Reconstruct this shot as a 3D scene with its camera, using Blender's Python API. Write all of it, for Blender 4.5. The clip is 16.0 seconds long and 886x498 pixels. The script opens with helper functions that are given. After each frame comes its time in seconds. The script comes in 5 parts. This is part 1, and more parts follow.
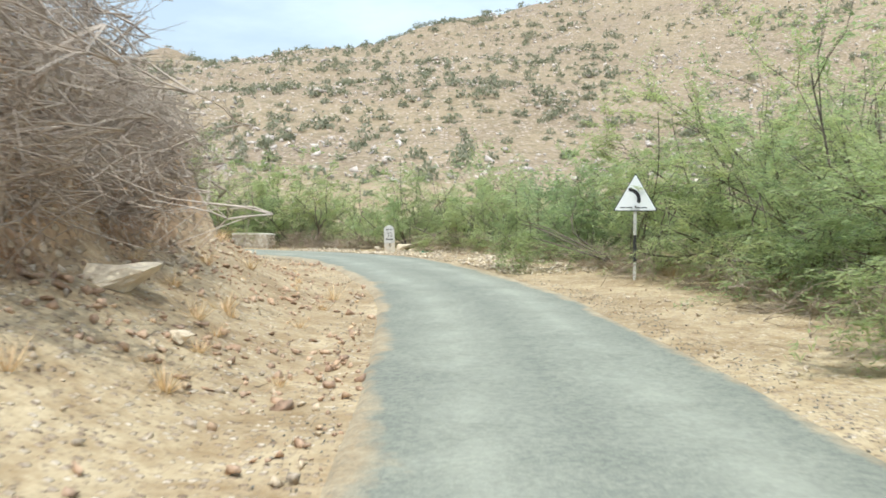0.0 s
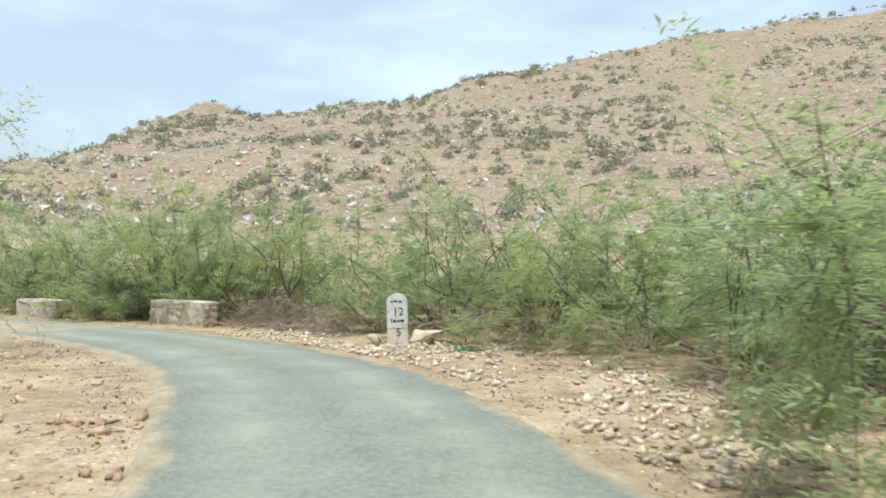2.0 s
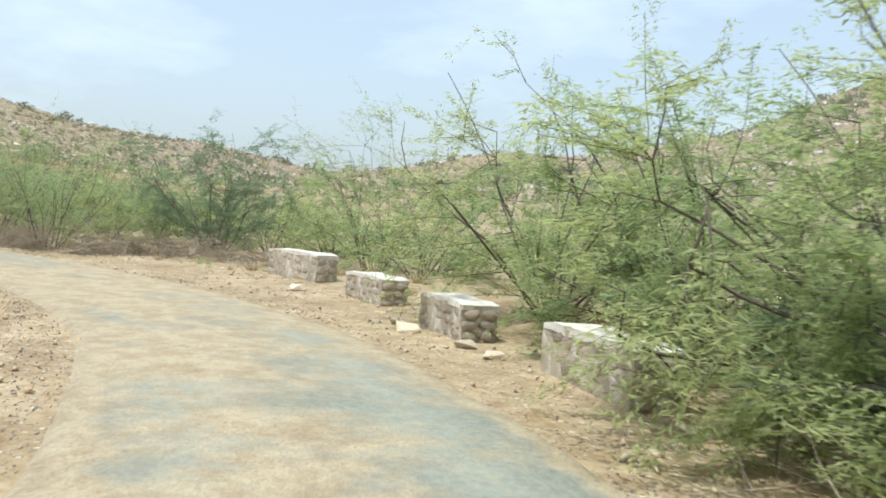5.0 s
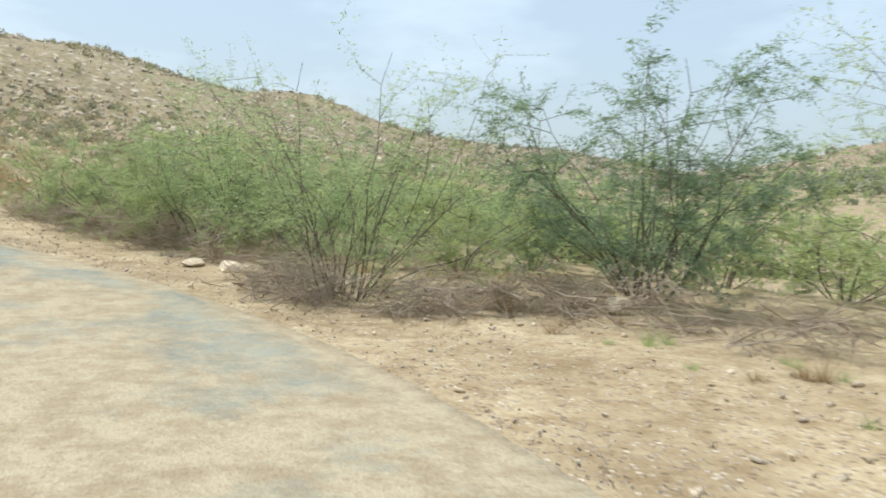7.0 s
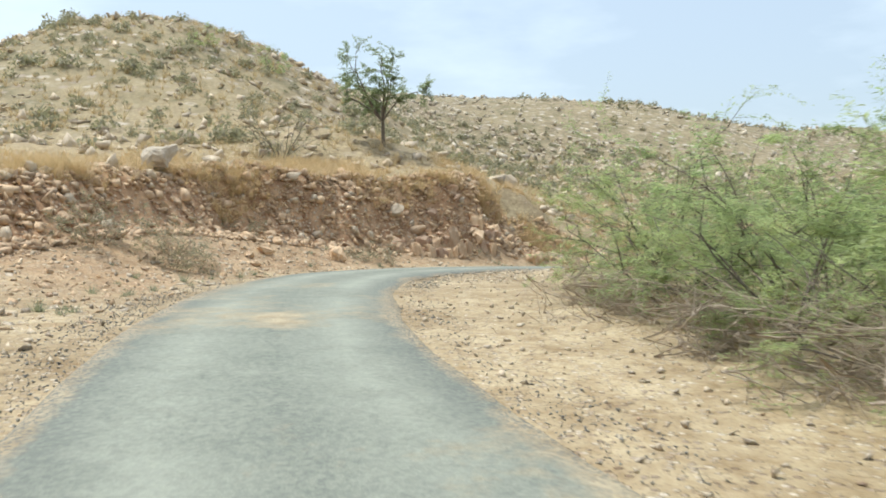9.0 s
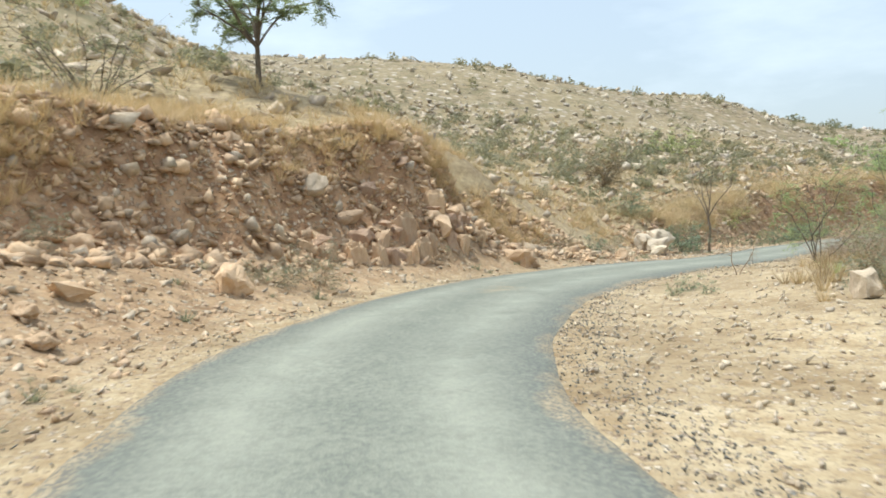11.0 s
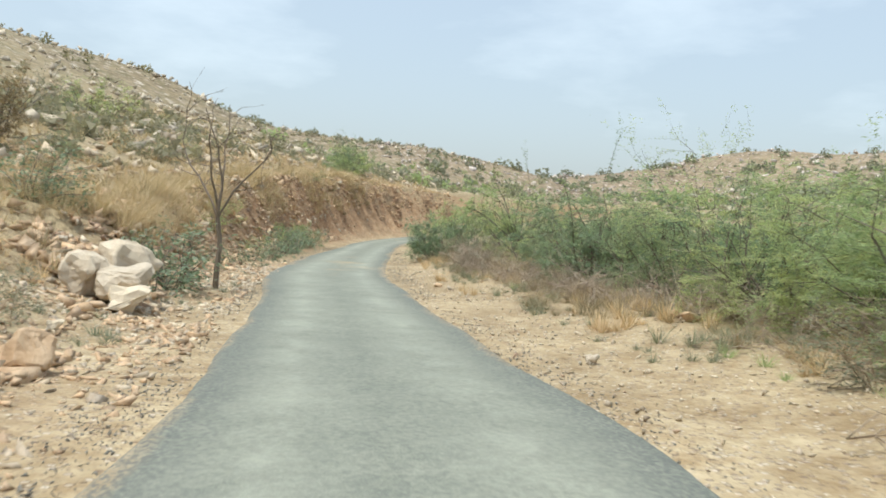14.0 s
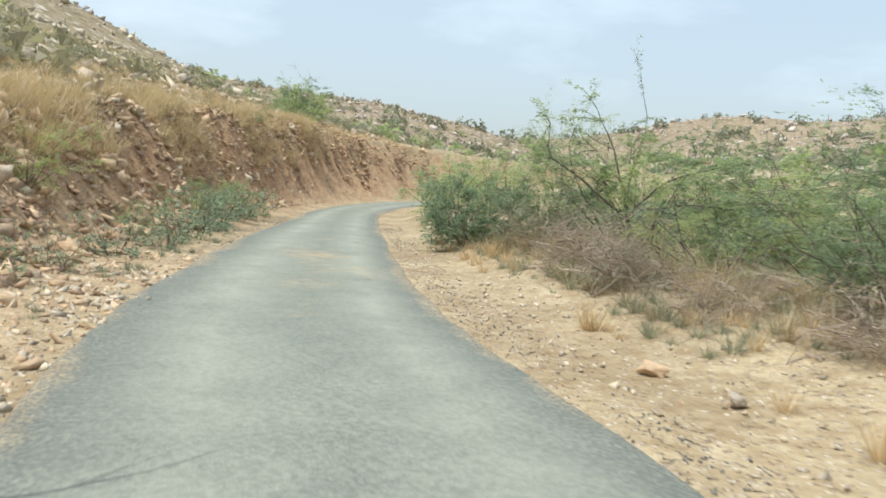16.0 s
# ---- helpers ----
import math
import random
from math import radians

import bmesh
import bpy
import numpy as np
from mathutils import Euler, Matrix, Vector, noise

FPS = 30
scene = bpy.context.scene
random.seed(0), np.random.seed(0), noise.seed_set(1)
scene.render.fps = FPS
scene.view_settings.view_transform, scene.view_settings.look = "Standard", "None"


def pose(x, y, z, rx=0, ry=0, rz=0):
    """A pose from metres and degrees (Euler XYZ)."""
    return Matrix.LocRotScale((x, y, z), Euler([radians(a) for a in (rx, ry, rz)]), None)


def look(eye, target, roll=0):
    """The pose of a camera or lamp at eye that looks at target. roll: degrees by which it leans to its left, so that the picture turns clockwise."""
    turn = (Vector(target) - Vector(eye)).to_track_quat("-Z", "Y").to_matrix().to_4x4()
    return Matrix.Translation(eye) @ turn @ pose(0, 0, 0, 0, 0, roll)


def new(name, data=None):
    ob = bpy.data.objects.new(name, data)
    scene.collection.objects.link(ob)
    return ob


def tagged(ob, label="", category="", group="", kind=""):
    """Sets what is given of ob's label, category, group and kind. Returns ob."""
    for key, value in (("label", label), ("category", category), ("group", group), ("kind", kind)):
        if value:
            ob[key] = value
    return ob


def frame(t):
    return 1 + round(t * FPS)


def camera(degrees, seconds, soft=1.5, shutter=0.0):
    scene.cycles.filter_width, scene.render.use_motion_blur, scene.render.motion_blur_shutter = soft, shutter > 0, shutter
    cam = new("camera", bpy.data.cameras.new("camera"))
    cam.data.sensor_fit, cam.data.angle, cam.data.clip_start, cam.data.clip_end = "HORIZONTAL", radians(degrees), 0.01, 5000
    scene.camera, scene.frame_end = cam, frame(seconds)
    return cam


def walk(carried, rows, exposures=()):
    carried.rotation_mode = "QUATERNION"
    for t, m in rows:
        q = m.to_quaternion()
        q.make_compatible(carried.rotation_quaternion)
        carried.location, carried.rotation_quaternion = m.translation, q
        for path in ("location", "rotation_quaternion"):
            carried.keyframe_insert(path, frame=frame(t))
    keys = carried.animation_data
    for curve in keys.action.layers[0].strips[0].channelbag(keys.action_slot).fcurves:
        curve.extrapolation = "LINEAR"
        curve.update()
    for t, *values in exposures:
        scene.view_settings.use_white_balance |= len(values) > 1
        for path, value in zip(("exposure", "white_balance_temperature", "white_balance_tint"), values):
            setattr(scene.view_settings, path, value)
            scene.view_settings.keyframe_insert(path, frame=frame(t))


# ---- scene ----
import itertools
from collections import defaultdict

# ---------------------------------------------------------------- camera
cam = camera(55.3, 16.0, soft=1.7, shutter=0.15)
PATH = [  # seconds, x, y, z, yaw, pitch, roll
    (0, -0.000, -0.000, 1.350, 0.00, -2.74, -0.06),
    (0.5, -0.002, 4.063, 1.258, -1.35, -3.14, 0.52),
    (1, -0.005, 7.835, 1.249, -0.26, -3.05, 1.33),
    (1.5, -0.043, 11.406, 1.243, 0.56, -1.54, 1.00),
    (2, -0.288, 14.993, 1.251, 3.06, 1.14, 0.46),
    (2.5, -0.914, 18.461, 1.280, 8.53, 1.23, 1.36),
    (3, -1.807, 21.874, 1.314, 14.57, 0.76, 1.60),
    (3.5, -3.007, 25.002, 1.281, 21.47, 0.44, 2.04),
    (4, -4.639, 27.897, 1.225, 29.46, -0.33, 2.81),
    (4.5, -6.732, 30.677, 1.063, 38.09, -1.46, 3.60),
    (4.7, -7.698, 31.738, 1.086, 41.93, -1.50, 3.78),
    (5.2, -10.141, 34.184, 1.024, 48.02, -1.68, 3.57),
    (5.75, -13.330, 36.213, 1.016, 53.41, -1.68, 2.65),
    (6.3, -16.888, 37.594, 1.025, 59.17, -1.74, 1.79),
    (6.8, -20.309, 38.327, 1.006, 66.22, -2.06, 1.70),
    (7, -21.635, 38.623, 0.993, 69.20, -2.41, 2.17),
    (7.5, -25.164, 39.022, 0.945, 80.88, -3.83, 3.25),
    (8, -28.988, 38.880, 0.957, 89.99, -2.79, 2.40),
    (8.5, -32.556, 37.974, 1.077, 97.43, -0.49, 1.47),
    (8.7, -33.940, 37.472, 1.088, 100.60, 0.11, 0.95),
    (9.2, -37.150, 36.137, 1.228, 104.31, 0.23, 0.42),
    (9.75, -40.233, 34.242, 1.447, 103.78, -0.67, -0.28),
    (10.3, -43.337, 32.433, 1.663, 99.78, -1.73, -0.91),
    (10.8, -46.603, 31.326, 1.797, 94.28, -2.02, -1.22),
    (11, -48.097, 30.956, 1.840, 91.83, -1.55, -1.19),
    (11.5, -51.658, 30.335, 1.917, 83.77, -0.98, -1.73),
    (12, -55.120, 30.259, 2.053, 75.09, -0.00, -2.48),
    (12.5, -58.494, 30.703, 2.109, 66.16, -0.06, -2.50),
    (13, -61.878, 31.584, 2.098, 59.66, -0.75, -0.89),
    (13.5, -65.281, 32.867, 2.104, 55.69, -0.79, 1.16),
    (14, -68.798, 34.476, 2.086, 52.90, -1.69, 3.00),
    (14.5, -72.333, 36.463, 2.080, 50.32, -2.10, 3.12),
    (15, -76.135, 38.446, 1.948, 48.69, -2.78, 4.18),
    (15.5, -79.777, 40.521, 1.779, 48.24, -4.24, 3.75),
    (16, -83.063, 42.285, 1.781, 49.09, -3.84, 3.92),
]


def heading(x, y, z, yaw, pitch, roll):
    a, b = radians(yaw), radians(pitch)
    way = Vector((-math.sin(a) * math.cos(b), math.cos(a) * math.cos(b), math.sin(b)))
    eye = Vector((x, y, z))
    return look(eye, eye + way, roll)


walk(cam, [(r[0], heading(*r[1:])) for r in PATH], exposures=[(t, stops, kelvin, 4) for t, stops, kelvin in (
    (0.0, 0.26, 5850), (0.4, 0.0, 5850), (0.9, 0.04, 5850), (1.5, 0.15, 5850), (4.6, 0.18, 5850), (7.0, 0.06, 5900),
    (11.0, 0.16, 6000), (12.0, 0.1, 6030), (14.0, 0.04, 6030), (15.5, 0.02, 6000), (16.0, 0.1, 6000))])

# ---------------------------------------------------------------- light
SUN_WAY = Vector((-0.16, -1.0, 0.0)).normalized() * math.cos(radians(69)) + Vector((0, 0, math.sin(radians(69))))
world = bpy.data.worlds.new("sky")
scene.world = world
world.use_nodes = True
wn = world.node_tree.nodes
wl = world.node_tree.links
wn.clear()
w_out = wn.new("ShaderNodeOutputWorld")
w_bg = wn.new("ShaderNodeBackground")
w_sky = wn.new("ShaderNodeTexSky")
w_sky.sky_type = "NISHITA"
w_sky.sun_disc = False
w_sky.sun_elevation = radians(69)
w_sky.sun_rotation = math.atan2(SUN_WAY.x, SUN_WAY.y)
w_sky.air_density = 1.2
w_sky.dust_density = 4.0
w_sky.ozone_density = 1.0
# thin white cloud over the blue
w_tc = wn.new("ShaderNodeTexCoord")
w_map = wn.new("ShaderNodeMapping")
w_map.inputs["Scale"].default_value = (1.6, 1.6, 5.0)
w_noise = wn.new("ShaderNodeTexNoise")
w_noise.inputs["Scale"].default_value = 1.5
w_noise.inputs["Detail"].default_value = 7
w_noise.inputs["Roughness"].default_value = 0.55
w_ramp = wn.new("ShaderNodeMapRange")
w_ramp.inputs["From Min"].default_value = 0.48
w_ramp.inputs["From Max"].default_value = 0.72
w_ramp.inputs["To Min"].default_value = 0.35
w_ramp.inputs["To Max"].default_value = 0.65
w_mix = wn.new("ShaderNodeMixRGB")
w_mix.inputs["Color2"].default_value = (8.3, 8.7, 9.0, 1)
wl.new(w_tc.outputs["Generated"], w_map.inputs["Vector"])
wl.new(w_map.outputs["Vector"], w_noise.inputs["Vector"])
wl.new(w_noise.outputs["Fac"], w_ramp.inputs["Value"])
wl.new(w_ramp.outputs["Result"], w_mix.inputs["Fac"])
wl.new(w_sky.outputs["Color"], w_mix.inputs["Color1"])
wl.new(w_mix.outputs["Color"], w_bg.inputs["Color"])
w_bg.inputs["Strength"].default_value = 0.14
wl.new(w_bg.outputs["Background"], w_out.inputs["Surface"])

sun = new("sun", bpy.data.lights.new("sun", "SUN"))
sun.data.energy = 3.2
sun.data.angle = radians(0.6)
sun.data.color = (1.0, 0.95, 0.87)
sun.matrix_world = look((0, 0, 60), Vector((0, 0, 60)) - SUN_WAY)

# ---------------------------------------------------------------- materials


def shader(name, rough=0.9, spec=0.2):
    m = bpy.data.materials.new(name)
    m.use_nodes = True
    n, l = m.node_tree.nodes, m.node_tree.links
    b = n["Principled BSDF"]
    b.inputs["Roughness"].default_value = rough
    b.inputs["Specular IOR Level"].default_value = spec
    return m, n, l, b


def coords(n, l, scale=1.0, stretch=(1, 1, 1), kind="Object"):
    tc = n.new("ShaderNodeTexCoord")
    mp = n.new("ShaderNodeMapping")
    mp.inputs["Scale"].default_value = [scale * q for q in stretch]
    l.new(tc.outputs[kind], mp.inputs["Vector"])
    return mp.outputs["Vector"]


def tex_noise(n, l, vec, scale, detail=4, rough=0.55):
    t = n.new("ShaderNodeTexNoise")
    t.inputs["Scale"].default_value = scale
    t.inputs["Detail"].default_value = detail
    t.inputs["Roughness"].default_value = rough
    l.new(vec, t.inputs["Vector"])
    return t.outputs["Fac"]


def tex_cells(n, l, vec, scale, out="Color", feature="F1"):
    t = n.new("ShaderNodeTexVoronoi")
    t.feature = feature
    t.inputs["Scale"].default_value = scale
    l.new(vec, t.inputs["Vector"])
    return t.outputs[out]


def span(n, l, value, a, b, lo=0.0, hi=1.0):
    t = n.new("ShaderNodeMapRange")
    for key, v in (("From Min", a), ("From Max", b), ("To Min", lo), ("To Max", hi)):
        t.inputs[key].default_value = v
    l.new(value, t.inputs["Value"])
    return t.outputs["Result"]


def blend(n, l, fac, c1, c2, how="MIX"):
    t = n.new("ShaderNodeMixRGB")
    t.blend_type = how
    for key, v in (("Fac", fac), ("Color1", c1), ("Color2", c2)):
        if isinstance(v, (int, float)):
            t.inputs[key].default_value = v
        elif isinstance(v, tuple):
            t.inputs[key].default_value = (*v, 1)
        else:
            l.new(v, t.inputs[key])
    return t.outputs["Color"]


def math_node(n, l, op, a, b=None):
    t = n.new("ShaderNodeMath")
    t.operation = op
    for i, v in enumerate((a, b)):
        if isinstance(v, (int, float)):
            t.inputs[i].default_value = v
        elif v is not None:
            l.new(v, t.inputs[i])
    return t.outputs["Value"]


def relief(n, l, bsdf, height, strength=0.5, distance=0.02):
    t = n.new("ShaderNodeBump")
    t.inputs["Strength"].default_value = strength
    t.inputs["Distance"].default_value = distance
    l.new(height, t.inputs["Height"])
    l.new(t.outputs["Normal"], bsdf.inputs["Normal"])


def ground_material():
    m, n, l, b = shader("dry_earth", 0.95, 0.1)
    v = coords(n, l)
    big = tex_noise(n, l, v, 0.06, 5, 0.6)
    mid = tex_noise(n, l, v, 0.55, 6, 0.6)
    fine = tex_noise(n, l, v, 9.0, 4, 0.7)
    sand = blend(n, l, span(n, l, mid, 0.35, 0.65), (0.41, 0.322, 0.2), (0.61, 0.505, 0.335))
    sand = blend(n, l, span(n, l, fine, 0.3, 0.75), blend(n, l, 1.0, sand, (0.78, 0.75, 0.7), "MULTIPLY"), sand)
    # pebbles and chips
    cell = tex_cells(n, l, v, 16.0, "Color")
    dist = tex_cells(n, l, v, 16.0, "Distance")
    grey = n.new("ShaderNodeSeparateColor")
    l.new(cell, grey.inputs["Color"])
    chip = math_node(n, l, "MULTIPLY", span(n, l, grey.outputs["Red"], 0.5, 0.6), span(n, l, dist, 0.46, 0.34))
    chip_col = blend(n, l, grey.outputs["Green"], (0.27, 0.20, 0.14), (0.68, 0.59, 0.46))
    sand = blend(n, l, chip, sand, chip_col)
    patch = tex_noise(n, l, v, 2.6, 9, 0.78)
    sand = blend(n, l, span(n, l, patch, 0.44, 0.62, 0.0, 0.8), sand, blend(n, l, 1.0, sand, (0.62, 0.54, 0.45), "MULTIPLY"))
    crumb = tex_noise(n, l, v, 28.0, 3, 0.6)
    sand = blend(n, l, span(n, l, crumb, 0.56, 0.66, 0.0, 0.65), sand, (0.19, 0.145, 0.105))
    # attributes: hillside, bare cut earth, straw
    at = n.new("ShaderNodeVertexColor")
    at.layer_name = "cover"
    sep = n.new("ShaderNodeSeparateColor")
    l.new(at.outputs["Color"], sep.inputs["Color"])
    # hillside: rubble and thin scrub
    hv = coords(n, l, 1.0)
    hn1 = tex_noise(n, l, hv, 0.03, 6, 0.65)
    hn2 = tex_noise(n, l, hv, 0.9, 5, 0.75)
    hill = blend(n, l, span(n, l, hn2, 0.35, 0.66), (0.17, 0.135, 0.086), (0.42, 0.338, 0.215))
    hill = blend(n, l, span(n, l, hn1, 0.4, 0.6, 0.0, 0.6), hill, (0.40, 0.335, 0.20))
    hn3 = tex_noise(n, l, hv, 0.28, 7, 0.72)
    hill = blend(n, l, span(n, l, hn3, 0.5, 0.62, 0.0, 0.75), hill, (0.20, 0.178, 0.10))
    hn4 = tex_noise(n, l, hv, 0.42, 9, 0.85)
    hill = blend(n, l, span(n, l, hn4, 0.53, 0.6, 0.0, 0.4), hill, (0.50, 0.44, 0.35))
    hill = blend(n, l, span(n, l, hn4, 0.45, 0.38, 0.0, 0.6), hill, (0.12, 0.105, 0.075))
    hc = tex_cells(n, l, hv, 0.9, "Color")
    hs = n.new("ShaderNodeSeparateColor")
    l.new(hc, hs.inputs["Color"])
    hd = tex_cells(n, l, hv, 0.9, "Distance")
    rock = math_node(n, l, "MULTIPLY", span(n, l, hs.outputs["Red"], 0.5, 0.62), span(n, l, hd, 0.42, 0.3))
    hill = blend(n, l, rock, hill, blend(n, l, hs.outputs["Blue"], (0.38, 0.31, 0.24), (0.62, 0.55, 0.45)))
    # the northern hill is of a pinker stone; its mauve tint also imitates haze
    xyz = n.new("ShaderNodeSeparateXYZ")
    l.new(hv, xyz.inputs["Vector"])
    hill = blend(n, l, span(n, l, xyz.outputs["Y"], 105, 150), hill, blend(n, l, 1.0, hill, (0.95, 0.91, 0.96), "MULTIPLY"))
    col = blend(n, l, sep.outputs["Red"], sand, hill)
    # straw and leaf litter
    straw = blend(n, l, span(n, l, tex_noise(n, l, v, 3.2, 9, 0.8), 0.4, 0.6), (0.24, 0.18, 0.105), (0.53, 0.43, 0.265))
    grassy = math_node(n, l, "MULTIPLY", sep.outputs["Blue"], span(n, l, mid, 0.36, 0.52))
    col = blend(n, l, grassy, col, straw)
    # red cut earth with embedded stones
    earth = blend(n, l, span(n, l, tex_noise(n, l, v, 2.2, 7, 0.7), 0.35, 0.68), (0.25, 0.14, 0.078), (0.62, 0.41, 0.24))
    ec = tex_cells(n, l, v, 10.0, "Color")
    es = n.new("ShaderNodeSeparateColor")
    l.new(ec, es.inputs["Color"])
    ed = tex_cells(n, l, v, 10.0, "Distance")
    est = math_node(n, l, "MULTIPLY", span(n, l, es.outputs["Red"], 0.5, 0.6), span(n, l, ed, 0.5, 0.36))
    earth = blend(n, l, est, earth, blend(n, l, es.outputs["Green"], (0.46, 0.32, 0.21), (0.68, 0.55, 0.40)))
    earth = blend(n, l, math_node(n, l, "MULTIPLY", at.outputs["Alpha"], 0.25), earth, blend(n, l, 1.0, earth, (1.0, 0.78, 0.66), "MULTIPLY"))
    col = blend(n, l, sep.outputs["Green"], col, earth)
    col = blend(n, l, span(n, l, big, 0.35, 0.7, 0.0, 0.35), col, blend(n, l, 1.0, col, (0.78, 0.74, 0.7), "MULTIPLY"))
    l.new(col, b.inputs["Base Color"])
    h = math_node(n, l, "ADD", math_node(n, l, "MULTIPLY", fine, 0.6), math_node(n, l, "MULTIPLY", chip, 0.9))
    h = math_node(n, l, "ADD", h, math_node(n, l, "MULTIPLY", est, math_node(n, l, "MULTIPLY", sep.outputs["Green"], 2.5)))
    relief(n, l, b, h, 0.7, 0.04)
    return m


def asphalt_material():
    m, n, l, b = shader("worn_asphalt", 0.9, 0.25)
    v = coords(n, l)
    grit = tex_noise(n, l, v, 60.0, 3, 0.7)
    mid = tex_noise(n, l, v, 2.0, 6, 0.65)
    big = tex_noise(n, l, v, 0.25, 4, 0.6)
    col = blend(n, l, span(n, l, grit, 0.3, 0.7), (0.155, 0.163, 0.129), (0.31, 0.322, 0.257))
    col = blend(n, l, span(n, l, mid, 0.4, 0.7, 0.0, 0.5), col, (0.36, 0.363, 0.285))
    col = blend(n, l, span(n, l, big, 0.4, 0.65, 0.0, 0.35), col, (0.19, 0.198, 0.162))
    at = n.new("ShaderNodeVertexColor")
    at.layer_name = "dust"
    sep = n.new("ShaderNodeSeparateColor")
    l.new(at.outputs["Color"], sep.inputs["Color"])
    coarse = tex_noise(n, l, v, 17.0, 4, 0.75)
    col = blend(n, l, span(n, l, coarse, 0.42, 0.62, 0.0, 0.55), col, (0.115, 0.12, 0.112))
    worn = math_node(n, l, "MULTIPLY", sep.outputs["Blue"], span(n, l, tex_noise(n, l, v, 0.8, 6, 0.7), 0.3, 0.6))
    col = blend(n, l, math_node(n, l, "MULTIPLY", worn, 0.5), col, (0.42, 0.423, 0.34))
    fleck = tex_noise(n, l, v, 3.5, 7, 0.75)
    drift = math_node(n, l, "MULTIPLY", math_node(n, l, "SUBTRACT", tex_noise(n, l, v, 0.75, 5, 0.65), 0.5), span(n, l, sep.outputs["Red"], 0.1, 0.4, 0.25, 1.5))
    amount = math_node(n, l, "ADD", math_node(n, l, "ADD", sep.outputs["Red"], drift), math_node(n, l, "MULTIPLY", fleck, 0.9))
    amount = span(n, l, amount, 0.74, 1.12)
    sand = blend(n, l, span(n, l, grit, 0.3, 0.7), (0.345, 0.275, 0.175), (0.535, 0.45, 0.305))
    sand = blend(n, l, span(n, l, tex_noise(n, l, v, 2.6, 9, 0.78), 0.44, 0.6, 0.0, 0.75), sand, blend(n, l, 1.0, sand, (0.68, 0.62, 0.55), "MULTIPLY"))
    sand = blend(n, l, span(n, l, tex_noise(n, l, v, 28.0, 3, 0.6), 0.56, 0.66, 0.0, 0.5), sand, (0.19, 0.145, 0.105))
    col = blend(n, l, amount, col, sand)
    # loose dark chippings along the edges
    edge = math_node(n, l, "MULTIPLY", sep.outputs["Green"], span(n, l, tex_noise(n, l, v, 30.0, 3, 0.7), 0.46, 0.56))
    col = blend(n, l, math_node(n, l, "MULTIPLY", edge, 0.85), col, (0.13, 0.135, 0.125))
    l.new(col, b.inputs["Base Color"])
    relief(n, l, b, math_node(n, l, "ADD", grit, math_node(n, l, "MULTIPLY", mid, 0.8)), 0.6, 0.012)
    return m


def stone_material(name, c1, c2, c3=None):
    m, n, l, b = shader(name, 0.9, 0.2)
    v = coords(n, l)
    info = n.new("ShaderNodeObjectInfo")
    geo = n.new("ShaderNodeNewGeometry")
    off = n.new("ShaderNodeVectorMath")
    off.operation = "ADD"
    l.new(v, off.inputs[0])
    l.new(info.outputs["Location"], off.inputs[1])
    w = off.outputs["Vector"]
    a = tex_noise(n, l, w, 3.0, 7, 0.65)
    c = tex_noise(n, l, w, 22.0, 5, 0.7)
    col = blend(n, l, span(n, l, a, 0.3, 0.7), c1, c2)
    col = blend(n, l, span(n, l, c, 0.45, 0.75, 0.0, 0.5), col, c3 or c1)
    rnd = math_node(n, l, "FRACT", math_node(n, l, "ADD", info.outputs["Random"], geo.outputs["Random Per Island"]))
    tint = blend(n, l, rnd, (0.72, 0.70, 0.70), (1.12, 1.08, 1.02))
    col = blend(n, l, 1.0, col, tint, "MULTIPLY")
    l.new(col, b.inputs["Base Color"])
    relief(n, l, b, math_node(n, l, "ADD", a, math_node(n, l, "MULTIPLY", c, 0.4)), 0.7, 0.05)
    return m


def leaf_material(name, c1, c2, through_light=0.35):
    m, n, l, b = shader(name, 0.6, 0.25)
    geo = n.new("ShaderNodeNewGeometry")
    info = n.new("ShaderNodeObjectInfo")
    v = coords(n, l)
    patch = tex_noise(n, l, v, 1.1, 3, 0.6)
    col = blend(n, l, geo.outputs["Random Per Island"], c1, c2)
    col = blend(n, l, span(n, l, patch, 0.4, 0.65, 0.0, 0.4), col, blend(n, l, 1.0, col, (1.08, 1.04, 0.9), "MULTIPLY"))
    tint = blend(n, l, info.outputs["Random"], (0.82, 0.9, 0.9), (1.12, 1.05, 0.95))
    col = blend(n, l, 1.0, col, tint, "MULTIPLY")
    l.new(col, b.inputs["Base Color"])
    tr = n.new("ShaderNodeBsdfTranslucent")
    l.new(blend(n, l, 1.0, col, (1.15, 1.17, 0.92), "MULTIPLY"), tr.inputs["Color"])
    mix = n.new("ShaderNodeMixShader")
    mix.inputs["Fac"].default_value = through_light
    l.new(b.outputs["BSDF"], mix.inputs[1])
    l.new(tr.outputs["BSDF"], mix.inputs[2])
    l.new(mix.outputs["Shader"], n["Material Output"].inputs["Surface"])
    return m


def bark_material(name, c1, c2):
    m, n, l, b = shader(name, 0.92, 0.15)
    v = coords(n, l, 1.0, (6, 6, 1.5))
    a = tex_noise(n, l, v, 3.0, 6, 0.7)
    geo = n.new("ShaderNodeNewGeometry")
    col = blend(n, l, span(n, l, a, 0.3, 0.7), c1, c2)
    tint = blend(n, l, geo.outputs["Random Per Island"], (0.75, 0.75, 0.75), (1.15, 1.12, 1.08))
    l.new(blend(n, l, 1.0, col, tint, "MULTIPLY"), b.inputs["Base Color"])
    relief(n, l, b, a, 0.6, 0.02)
    return m


